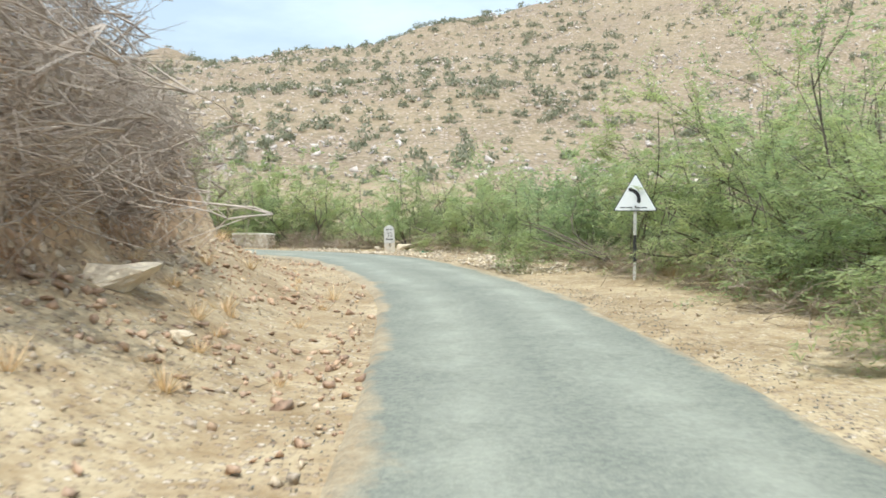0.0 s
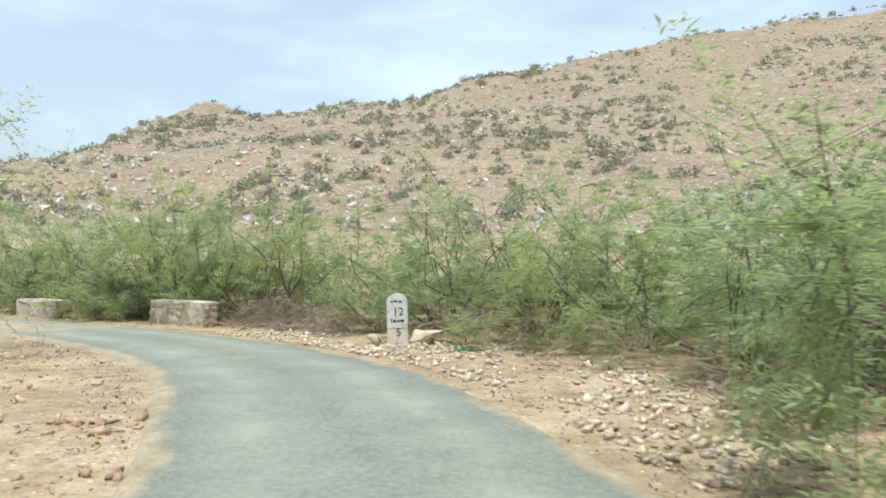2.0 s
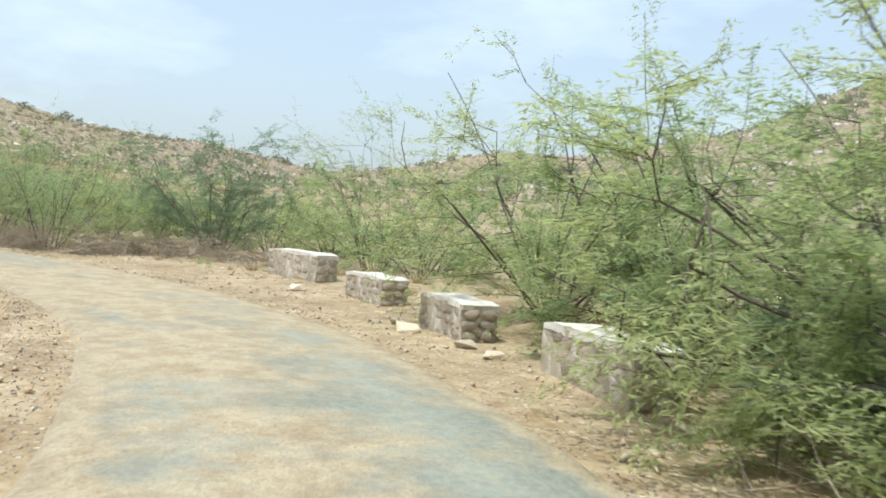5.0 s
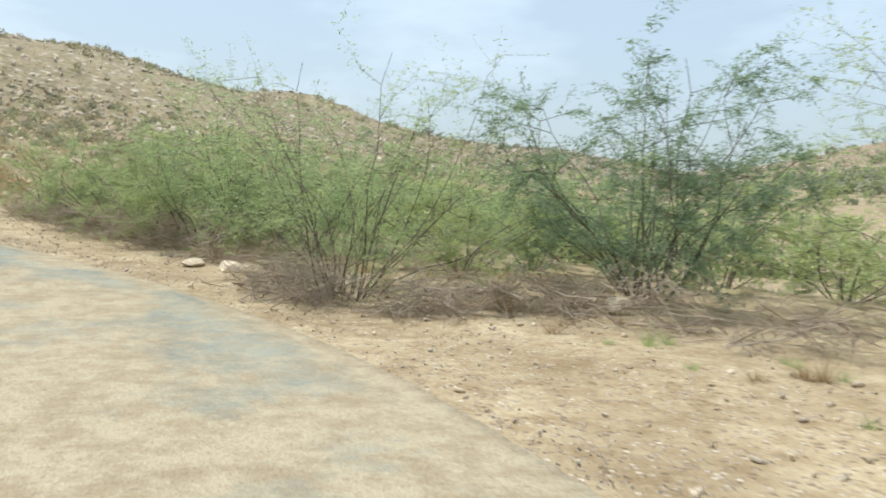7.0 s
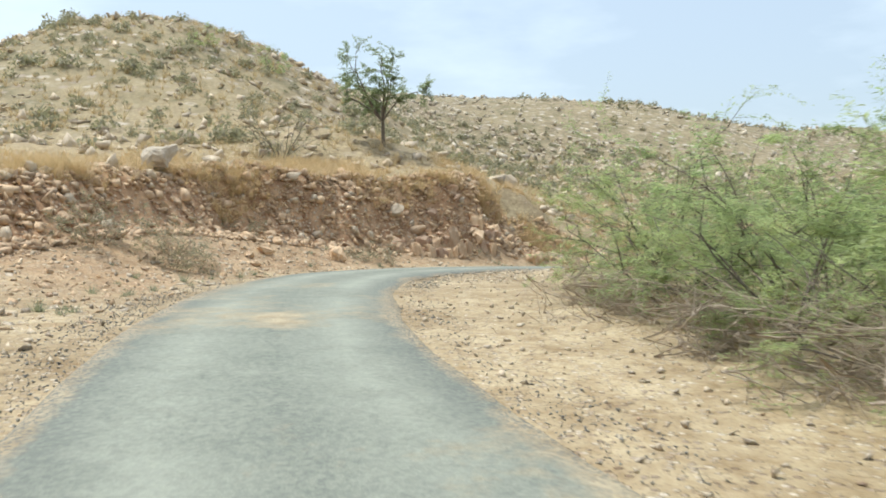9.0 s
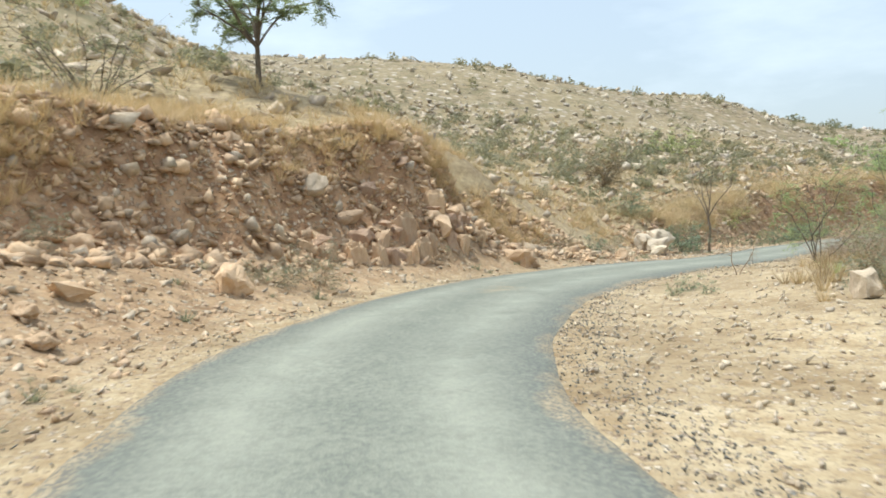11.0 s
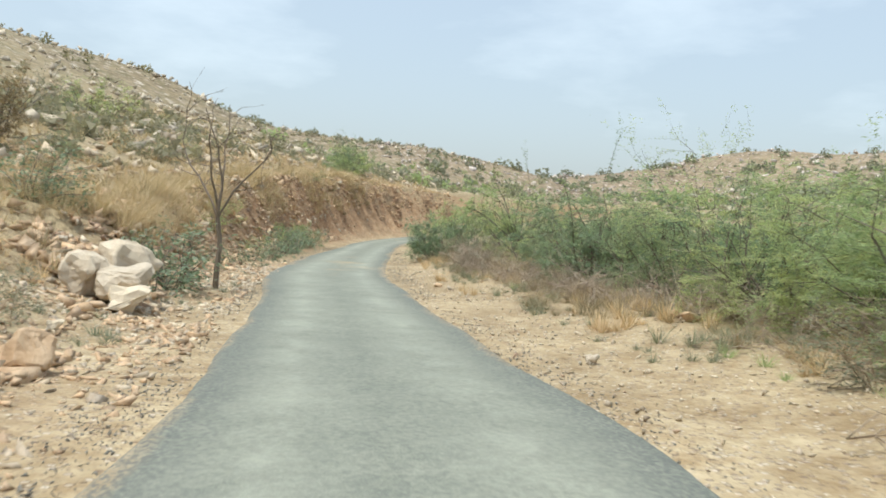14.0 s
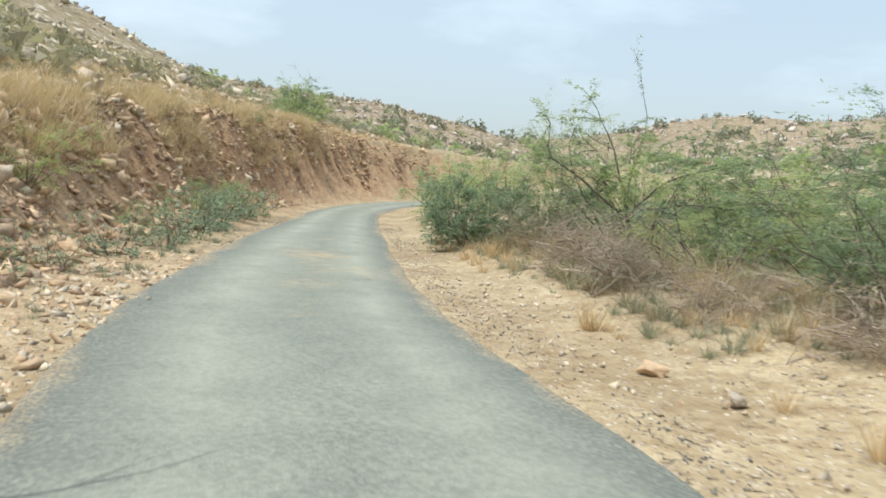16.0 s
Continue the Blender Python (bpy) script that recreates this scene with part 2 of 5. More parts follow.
def paint_material(name, colour, wear=(0.3, 0.27, 0.22), rough=0.6, low=0.52, high=0.66, scale=6.0):
    m, n, l, b = shader(name, rough, 0.3)
    v = coords(n, l)
    a = tex_noise(n, l, v, scale, 8, 0.7)
    c = tex_noise(n, l, v, scale * 5, 4, 0.6)
    col = blend(n, l, span(n, l, c, 0.3, 0.7, 0.0, 0.25), colour, tuple(0.75 * q for q in colour))
    col = blend(n, l, span(n, l, a, low, high, 0.0, 0.85), col, wear)
    l.new(col, b.inputs["Base Color"])
    relief(n, l, b, a, 0.3, 0.01)
    return m


M_GROUND = ground_material()
M_ASPHALT = asphalt_material()
M_ROCK = stone_material("pale_limestone", (0.52, 0.43, 0.31), (0.70, 0.61, 0.48), (0.40, 0.31, 0.21))
M_ROCK_RED = stone_material("ochre_rock", (0.57, 0.405, 0.255), (0.73, 0.57, 0.395), (0.45, 0.285, 0.165))
M_ROCK_GREY = stone_material("grey_hill_rock", (0.47, 0.41, 0.31), (0.72, 0.65, 0.53), (0.31, 0.26, 0.195))
M_BOULDER = stone_material("cream_boulder", (0.62, 0.53, 0.40), (0.75, 0.67, 0.53), (0.48, 0.38, 0.27))
M_GRAVEL = stone_material("grey_chippings", (0.18, 0.18, 0.165), (0.34, 0.335, 0.305), (0.24, 0.22, 0.19))
M_ROCK_RUST = stone_material("rusty_bank_rock", (0.45, 0.30, 0.20), (0.62, 0.47, 0.34), (0.34, 0.20, 0.125))
M_ROCK_FAR = stone_material("pinkish_hill_rock", (0.52, 0.46, 0.415), (0.76, 0.69, 0.63), (0.36, 0.31, 0.275))
M_LEAF = leaf_material("mesquite_leaf", (0.295, 0.355, 0.195), (0.465, 0.52, 0.315), 0.62)
M_LEAF_DARK = leaf_material("deep_green_leaf", (0.20, 0.265, 0.175), (0.31, 0.37, 0.25), 0.5)
M_LEAF_BLUE = leaf_material("grey_green_leaf", (0.19, 0.245, 0.16), (0.30, 0.36, 0.25), 0.3)
# dust grey, paled further to stand in for haze over distant scrub
M_LEAF_DULL = leaf_material("dusty_hazed_scrub_leaf", (0.225, 0.22, 0.165), (0.35, 0.345, 0.265), 0.45)
M_BARK = bark_material("dark_bark", (0.10, 0.083, 0.065), (0.24, 0.205, 0.165))
M_TWIG = bark_material("dry_twig", (0.28, 0.205, 0.14), (0.48, 0.375, 0.275))
M_BRUSH = bark_material("dry_brown_brush", (0.31, 0.245, 0.185), (0.54, 0.455, 0.36))
M_THORN = bark_material("grey_thorn_wood", (0.34, 0.285, 0.235), (0.60, 0.52, 0.44))
M_DEADWOOD = bark_material("dead_grey_wood", (0.15, 0.12, 0.092), (0.30, 0.245, 0.19))
M_STRAW = leaf_material("dry_straw", (0.47, 0.36, 0.235), (0.67, 0.535, 0.37), 0.25)
M_BROWN = leaf_material("dead_brown_leaf", (0.26, 0.19, 0.115), (0.41, 0.32, 0.205), 0.25)

# ---------------------------------------------------------------- mesh helpers


def mesh_from(name, verts, faces, material=None, smooth=False):
    """A mesh out of arrays; all faces have the same number of corners."""
    verts = np.asarray(verts, np.float32)
    faces = np.asarray(faces, np.int32)
    me = bpy.data.meshes.new(name)
    me.vertices.add(len(verts))
    me.vertices.foreach_set("co", verts.ravel())
    k = faces.shape[1]
    me.loops.add(faces.size)
    me.loops.foreach_set("vertex_index", faces.ravel())
    me.polygons.add(len(faces))
    me.polygons.foreach_set("loop_start", np.arange(0, faces.size, k, dtype=np.int32))
    me.polygons.foreach_set("loop_total", np.full(len(faces), k, np.int32))
    if smooth:
        me.polygons.foreach_set("use_smooth", np.ones(len(faces), bool))
    me.update(calc_edges=True)
    if material:
        me.materials.append(material)
    return me


def part(name, bm, material, parent, label=""):
    """One mesh object under a thing; bm is a bmesh or a finished mesh."""
    if isinstance(bm, bpy.types.Mesh):
        me = bm
    else:
        me = bpy.data.meshes.new(name)
        bm.to_mesh(me)
        bm.free()
        me.materials.append(material)
    ob = new(name, me)
    ob.parent = parent
    return tagged(ob, label)


def empty(name, m):
    ob = new(name)
    ob.empty_display_size = 0.2
    ob.matrix_basis = m
    return ob


def value_noise(x, y, seed=0):
    """Smooth lattice noise, -1 to 1."""
    xi, yi = np.floor(x).astype(np.int64), np.floor(y).astype(np.int64)
    fx, fy = x - xi, y - yi
    fx, fy = fx * fx * (3 - 2 * fx), fy * fy * (3 - 2 * fy)

    def corner(i, j):
        h = (i * 374761393 + j * 668265263 + seed * 1274126177) & 0xFFFFFFFF
        h = ((h ^ (h >> 13)) * 1274126177) & 0xFFFFFFFF
        return ((h ^ (h >> 16)) & 0xFFFF) / 32767.5 - 1

    a = corner(xi, yi) * (1 - fx) + corner(xi + 1, yi) * fx
    b = corner(xi, yi + 1) * (1 - fx) + corner(xi + 1, yi + 1) * fx
    return a * (1 - fy) + b * fy


def fbm(x, y, wave, octaves=4, seed=0, gain=0.5):
    out, amp, f = 0.0, 1.0, 1.0 / wave
    for o in range(octaves):
        out = out + amp * value_noise(x * f + 17.3 * o, y * f - 9.1 * o, seed + o)
        amp, f = amp * gain, f * 2.03
    return out


def step(a, b, v):
    t = np.clip((v - a) / (b - a), 0, 1)
    return t * t * (3 - 2 * t)


# ---------------------------------------------------------------- the road's line

ROAD = [  # middle of the road
    (0.95, -60, 0.0), (0.95, -6, 0.0), (0.95, 0, 0), (0.95, 5.2, -0.08), (0.8, 10.1, -0.1), (0.3, 15.1, -0.09),
    (-0.88, 20.0, -0.06), (-2.54, 24.8, -0.08), (-5.05, 29.1, -0.18), (-8.4, 32.9, -0.28), (-12.45, 35.9, -0.33),
    (-17.1, 38.0, -0.35), (-22.0, 39.1, -0.37), (-27.05, 39.3, -0.37), (-32.1, 38.5, -0.29), (-36.9, 36.7, -0.12),
    (-41.2, 34.3, 0.14), (-45.5, 32.3, 0.38), (-50.4, 30.7, 0.54), (-55.4, 30.05, 0.67), (-60.4, 30.85, 0.74),
    (-65.0, 32.5, 0.75), (-69.3, 34.9, 0.72), (-73.6, 37.7, 0.65), (-78.0, 40.1, 0.52), (-85.5, 44.2, 0.42),
    (-92.3, 48.1, 0.40), (-100.0, 53.2, 0.42), (-108.0, 58.8, 0.46), (-115.0, 64.0, 0.55), (-122.0, 70.6, 0.7),
    (-130.0, 80.5, 0.9), (-136.0, 93.0, 1.1), (-138.0, 110.0, 1.2),
]


def smooth_line(points, spacing):
    """A Catmull-Rom line through the points, evenly spaced."""
    p = np.array(points, float)
    p = np.vstack([2 * p[0] - p[1], p, 2 * p[-1] - p[-2]])
    out = []
    for i in range(1, len(p) - 2):
        for t in np.linspace(0, 1, 60, endpoint=False):
            a, b, c, d = p[i - 1 : i + 3]
            out.append(0.5 * (2 * b + (c - a) * t + (2 * a - 5 * b + 4 * c - d) * t**2 + (3 * b - a - 3 * c + d) * t**3))
    out = np.array(out)
    run = np.r_[0, np.cumsum(np.hypot(*np.diff(out[:, :2], axis=0).T))]
    at_s = np.arange(0, run[-1], spacing)
    return np.stack([np.interp(at_s, run, out[:, k]) for k in range(3)], 1), at_s


LINE, LINE_S = smooth_line(ROAD, 0.25)
LINE_S = LINE_S - LINE_S[np.argmin(np.hypot(LINE[:, 0] - 0.5, LINE[:, 1]))]
TANGENT = np.gradient(LINE[:, :2], axis=0)
TANGENT /= np.linalg.norm(TANGENT, axis=1)[:, None]
RIGHT = np.stack([TANGENT[:, 1], -TANGENT[:, 0]], 1)


def along(x, y):
    """Metres along the road, metres to its right, and the road's height."""
    x, y = np.atleast_1d(np.asarray(x, float)), np.atleast_1d(np.asarray(y, float))
    s, d, z = np.empty(len(x)), np.empty(len(x)), np.empty(len(x))
    for a in range(0, len(x), 20000):
        b = slice(a, a + 20000)
        gap = (x[b, None] - LINE[None, :, 0]) ** 2 + (y[b, None] - LINE[None, :, 1]) ** 2
        i = gap.argmin(1)
        ox, oy = x[b] - LINE[i, 0], y[b] - LINE[i, 1]
        fwd = np.clip(ox * TANGENT[i, 0] + oy * TANGENT[i, 1], -0.3, 0.3)
        s[b] = LINE_S[i] + fwd
        side = np.sign(ox * RIGHT[i, 0] + oy * RIGHT[i, 1])
        d[b] = np.sqrt(gap[np.arange(len(i)), i]) * np.where(side == 0, 1, side)
        z[b] = np.interp(s[b], LINE_S, LINE[:, 2])
    return s, d, z


def beside(s, d):
    """The place d metres right of the road's middle, s metres along it."""
    p = [float(np.interp(s, LINE_S, LINE[:, k])) for k in range(2)]
    r = [float(np.interp(s, LINE_S, RIGHT[:, k])) for k in range(2)]
    return p[0] + d * r[0], p[1] + d * r[1]


# ---------------------------------------------------------------- the lie of the land


KNOLLS = [  # knolls and dips along the ridges: x, y, breadth, height
    (-195, -5, 30, -2.2), (-205, 30, 24, -3.0), (-208, 58, 18, -2.2), (-190, 75, 18, 3.6), (-228, 72, 20, -9.0), (-258, 92, 20, 2.4),
    (-285, 118, 20, -2.7), (-262, 128, 16, -5.6), (-250, 146, 14, -1.1), (-236, 164, 14, 1.0), (-226, 182, 16, 3.4), (-262, 215, 24, 6.3),
    (-225, 256, 22, 1.8), (-195, 272, 24, 1.4), (-160, 300, 24, -3.9), (-171, 411, 24, 1.6), (-95, 395, 24, -1.5), (-4, 430, 26, 5.0),
    (40, 465, 36, 2.7),
]


def hills(x, y):
    # ridge to the west and south, falling north-east to the road
    across = 0.778 * x + 0.629 * y + 160
    length = -0.629 * x + 0.778 * y
    slope = np.clip(1.02 - np.sqrt(across**2 + 200) / 123, 0, 1)
    west = 37 * slope ** (1.42 - 0.2 * step(170, 250, length))
    west = west + 6.0 * np.exp(-(((x + 195) / 50) ** 2) - ((y - 38) / 42) ** 2)
    west = west + 2.6 * np.exp(-(((x + 85) / 15) ** 2) - ((y - 26) / 9) ** 2)
    west = west * (1 - 0.8 * step(275, 340, length)) * step(-90, 30, length)
    west = west + 13.5 * np.exp(-(((x + 101) / 24) ** 2) - ((y + 3) / 20) ** 2)
    west = west + 5.0 * np.exp(-(((x + 243) / 34) ** 2) - ((y - 157) / 30) ** 2)
    west = west + fbm(x, y, 34, 4, 5) * 1.3 * step(2, 14, west)
    # long slope to the north
    crest = np.interp(x, [-560, -420, -300, -239, -200, -175, -146, -121, -78, -36, 1, 33, 72, 134, 300],
                      [15, 32, 34, 38, 60, 76, 80, 78, 83, 86, 98, 105, 116, 130, 155])
    bow = 1.2 + 0.75 * step(-120, -200, x)
    rise = np.clip((y - 95 - 12 * np.sin(x / 70)) / 365, 0, 1) ** bow
    north = crest * rise * (1 - 0.5 * step(462, 900, y))
    north = north + 9 * np.exp(-(((x + 146) / 15) ** 2) - ((y - 462) / 25) ** 2)
    north = north + 16 * np.exp(-(((x + 228) / 58) ** 2) - ((y - 255) / 50) ** 2)
    north = north + fbm(x, y, 60, 5, 11, 0.55) * 3.0 * step(2, 25, north)
    for cx, cy, wide, up in KNOLLS:
        bump = up * np.exp(-(((x - cx) / wide) ** 2) - ((y - cy) / wide) ** 2)
        west, north = (west + bump, north) if cy < 200 else (west, north + bump)
    return west, north


def cut_bank(s):
    """Height and distance of the cut earth on the road's left."""
    high = 2.9 * step(-4, 2, s) * step(23.5, 18, s)
    high = high + 2.7 * step(76, 86, s) * step(111, 98, s)
    high = high * (1 + 0.16 * step(60, 70, s) * fbm(s, s * 0, 4.5, 3, 61))
    high = high + 0.55 * step(119, 127, s) + 0.5 * step(131, 142, s)
    toe = 4.7 + 0 * s
    toe = np.where(s > 60, np.interp(s, [70, 86, 92, 97, 103, 112, 120, 132, 160], [6.6, 5.2, 4.2, 3.5, 3.2, 3.4, 3.7, 3.8, 3.2]), toe)
    toe = toe + step(112, 120, s) * 0.45 * fbm(s, s * 0, 7.0, 3, 71)
    return high, toe


def terrain(x, y):
    x, y = np.atleast_1d(np.asarray(x, float)), np.atleast_1d(np.asarray(y, float))
    s, d, zr = along(x, y)
    west, north = hills(x, y)
    far = np.abs(d)
    natural = zr * step(60, 12, far) + west + north
    natural = natural + 0.22 * step(2.4, 3.4, d) * step(9, 5, d) * step(84, 90, s) - 1.0 * step(9, 30, d) * step(120, 60, d)
    natural = natural + fbm(x, y, 7, 3, 3) * 0.12 * step(3, 8, far) + fbm(x, y, 1.6, 3, 8) * 0.05 * step(2.2, 4.5, far)
    high, toe = cut_bank(s)
    lump = (0.45 + 0.25 * step(60, 76, s) - 0.4 * step(108, 118, s)) * fbm(s, d * 0.8, 1.9, 4, 21)
    left = np.where(d < 0, far, 0)
    steep = np.where(s < 40, 0.75, 2.25) + 2.2 * step(97, 105, s) * step(120, 113, s)
    face = step(toe + lump, toe + steep + lump, left)
    apron = (1.0 - 0.5 * step(86, 94, s)) * step(2.1, toe + 0.3, left) * np.clip(high / 2.4, 0, 1)
    back = high * (1 - 0.9 * step(14, 45, left)) * (1 + 0.2 * step(5, 14, left))
    w = np.where(d < 0, np.where(high > 0.05, face, step(2.4, 8, far)), step(2.4, 6.5, far))
    z = zr * (1 - w) + natural * w + np.where(d < 0, face * back + apron * (1 - face), 0)
    z = z - 0.05 * step(1.2, 2.2, far) * step(5, 3, far) + fbm(x, y, 0.9, 2, 31) * 0.02 * step(1.7, 2.6, far)
    # wheel-worn, slightly sunk road bed
    z = z - 0.06 * step(2.0, 1.4, far)
    return z


def spaced(lo, hi, fine, limit):
    """Grid lines: fine between lo and hi, then ever wider out to the limit."""
    inner = list(np.arange(lo, hi + fine, fine))
    up, gap = [inner[-1]], fine
    while up[-1] < limit:
        gap = min(gap * (1.07 if up[-1] < 500 else 1.3), 300)
        up.append(up[-1] + gap)
    down, gap = [inner[0]], fine
    while down[-1] > -limit:
        gap = min(gap * (1.07 if down[-1] > -400 else 1.3), 300)
        down.append(down[-1] - gap)
    return np.array(down[:0:-1] + inner + up[1:])


def build_ground():
    gx, gy = spaced(-112, 9, 0.36, 3800), spaced(-4, 62, 0.36, 3800)
    X, Y = np.meshgrid(gx, gy)
    x, y = X.ravel(), Y.ravel()
    z = terrain(x, y)
    nx, ny = len(gx), len(gy)
    i = np.arange(nx * ny).reshape(ny, nx)
    f = np.stack([i[:-1, :-1], i[:-1, 1:], i[1:, 1:], i[1:, :-1]], -1).reshape(-1, 4)
    me = mesh_from("ground", np.stack([x, y, z], 1), f, M_GROUND, smooth=True)
    s, d, zr = along(x, y)
    west, north = hills(x, y)
    high, toe = cut_bank(s)
    left = np.where(d < 0, -d, 0)
    hill = np.maximum(step(0.8, 4.5, west) * step(5, 10, left), step(0.5, 8, north)) * 1.0
    hill = np.maximum(hill, step(60, 130, np.abs(d)))
    cut = step(toe - 0.6, toe + 0.3, left) * step(toe + 2.6, toe + 1.6, left) * np.clip(high / 1.2, 0, 1)
    cut = np.maximum(cut, 0.5 * step(1.9, 3.0, left) * step(toe + 1, toe, left) * np.clip(high / 1.2, 0, 1) * step(60, 70, s))
    straw = np.maximum(step(toe + 1.0, toe + 1.8, left) * step(42, 20, left) * step(70, 80, s), step(4.5, 7, d) * 0.8 * step(70, 30, d))
    col = np.ones((len(x), 4), np.float32)
    col[:, 0], col[:, 1], col[:, 2], col[:, 3] = hill, cut, straw * (1 - hill * 0.2), step(112, 120, s)
    at = me.color_attributes.new("cover", "FLOAT_COLOR", "POINT")
    at.data.foreach_set("color", col.ravel())
    ob = new("ground", me)
    return tagged(ob, "dry sandy ground rising into stony scrub hills", "ground", kind="structure")


def build_road():
    keep = (LINE_S > -25) & (LINE_S < LINE_S[-1] - 2)
    c, r, s = LINE[keep], RIGHT[keep], LINE_S[keep]
    offs = np.array([-1.0, -0.93, -0.86, -0.78, -0.6, -0.45, -0.3, 0.0, 0.3, 0.45, 0.6, 0.78, 0.86, 0.93, 1.0])
    wide_l = 1.64 + 0.045 * fbm(s, s * 0, 3.1, 4, 41, 0.6) + 0.42 * step(118, 124, s) * step(146, 136, s)
    wide_r = 1.64 + 0.045 * fbm(s, s * 0, 2.9, 4, 47, 0.6) + 0.3 * step(86, 98, s) * step(132, 102, s) - 0.04 * step(120, 128, s)
    V, C = [], []
    for o in offs:
        w = np.where(o < 0, wide_l, wide_r)
        d = o * w
        x, y = c[:, 0] + r[:, 0] * d, c[:, 1] + r[:, 1] * d
        z = c[:, 2] + 0.012 - 0.03 * o * o - (0.075 if abs(o) == 1 else 0)
        V.append(np.stack([x, y, z], 1))
        sandy = 0.36 * step(33, 42, s) * step(76, 58, s) + 0.2 * step(49, 55, s) * step(75, 59, s) + 0.14 * step(58, 66, s) * step(92, 80, s) + 0.06
        track = 0.12 * np.exp(-(((abs(o) - 0.42) / 0.2) ** 2))
        dust = sandy + (0.78 - 0.14 * step(70, 80, s)) * step(0.74, 1.0, abs(o)) + 0.26 * fbm(s, s * 0 + d * 2.2, 6, 4, 53) - track * 0.4
        dust = dust + 0.2 * step(33, 40, s) * step(70, 60, s) * (o < 0)
        edge = np.full(len(s), float(step(0.55, 0.95, abs(o)))) * step(66, 74, s) + float(step(0.8, 1.0, abs(o))) * 0.5
        wheel = np.exp(-(((abs(o) - 0.45) / 0.2) ** 2)) + 0 * s
        C.append(np.stack([np.clip(dust, 0, 1), np.clip(edge, 0, 1), wheel, 1 + 0 * s], 1))
    V, C = np.array(V), np.array(C, np.float32)
    k, m = V.shape[:2]
    i = np.arange(k * m).reshape(k, m)
    f = np.stack([i[:-1, :-1], i[1:, :-1], i[1:, 1:], i[:-1, 1:]], -1).reshape(-1, 4)
    me = mesh_from("road", V.reshape(-1, 3), f, M_ASPHALT, smooth=True)
    at = me.color_attributes.new("dust", "FLOAT_COLOR", "POINT")
    at.data.foreach_set("color", C.reshape(-1, 4).ravel())
    return tagged(new("road", me), "narrow worn grey asphalt road, dusted with sand", "road", kind="structure")


ground = build_ground()
road = build_road()


def ground_z(x, y):
    return float(terrain(x, y)[0])


# ---------------------------------------------------------------- plants


def tube(points, radii, sides=5):
    """Vertices and quads of a tapered tube along points."""
    p = np.asarray(points, float)
    t = np.gradient(p, axis=0)
    t /= np.linalg.norm(t, axis=1)[:, None] + 1e-9
    ref = np.array([0.31, 0.17, 0.93]) if abs(t[0, 2]) < 0.8 else np.array([0.9, 0.4, 0.1])
    u = np.cross(t, ref)
    u /= np.linalg.norm(u, axis=1)[:, None] + 1e-9
    w = np.cross(t, u)
    a = np.linspace(0, 2 * np.pi, sides, endpoint=False)
    ring = np.cos(a)[None, :, None] * u[:, None] + np.sin(a)[None, :, None] * w[:, None]
    v = (p[:, None] + ring * np.asarray(radii)[:, None, None]).reshape(-1, 3)
    i = np.arange(len(p) * sides).reshape(len(p), sides)
    j = np.roll(i, -1, 1)
    f = np.stack([i[:-1], j[:-1], j[1:], i[1:]], -1).reshape(-1, 4)
    return v, f


def gather(pieces):
    """Joins (vertices, faces) pairs."""
    vs, fs, n = [], [], 0
    for v, f in pieces:
        vs.append(v)
        fs.append(f + n)
        n += len(v)
    return np.concatenate(vs), np.concatenate(fs)


def limb(rng, start, way, length, segs, wander, lift):
    """A curved limb: its points."""
    pts, d = [np.array(start, float)], np.array(way, float)
    d /= np.linalg.norm(d)
    for _ in range(segs):
        d = d + rng.normal(0, wander, 3) + np.array([0, 0, lift])
        d /= np.linalg.norm(d)
        pts.append(pts[-1] + d * length / segs)
    return np.array(pts)


def leaves(rng, spots, ways, count, size, width, fan=3, droop=0.12):
    """Small leaflets, one triangle each, standing out sideways from the twigs in nearly flat sprays."""
    i = rng.integers(0, len(spots), count)
    p = spots[i] + rng.normal(0, size * 0.5, (count, 3)) * np.array([1, 1, 0.45])
    along_twig = ways[i] * np.array([1, 1, 0.4])
    across = np.cross(ways[i], np.array([0, 0, 1.0]))
    out_v = []
    for k in range(fan):
        d = across * rng.choice((-1.0, 1.0), (count, 1)) + along_twig * 0.6 + rng.normal(0, 0.45, (count, 3)) * np.array([1, 1, 0.5]) - np.array([0, 0, droop])
        d /= np.linalg.norm(d, axis=1)[:, None] + 1e-9
        nrm = rng.normal(0, 0.38, (count, 3)) + np.array([0, 0, 1.0])
        side = np.cross(d, nrm)
        side /= np.linalg.norm(side, axis=1)[:, None] + 1e-9
        ln = size * rng.uniform(0.6, 1.25, (count, 1))
        wd = width * rng.uniform(0.7, 1.3, (count, 1))
        out_v.append(np.stack([p, p + d * ln * 0.4 + side * wd, p + d * ln], 1).reshape(-1, 3))
    v = np.concatenate(out_v)
    return v, np.arange(len(v)).reshape(-1, 3)


def tuck(p, reach):
    """Draws a limb's points in to a reach round the bush's middle."""
    far = np.hypot(p[:, 0], p[:, 1])
    p[:, :2] *= np.where(far > reach, (reach + 0.25 * (far - reach)) / np.maximum(far, 1e-6), 1)[:, None]
    return p


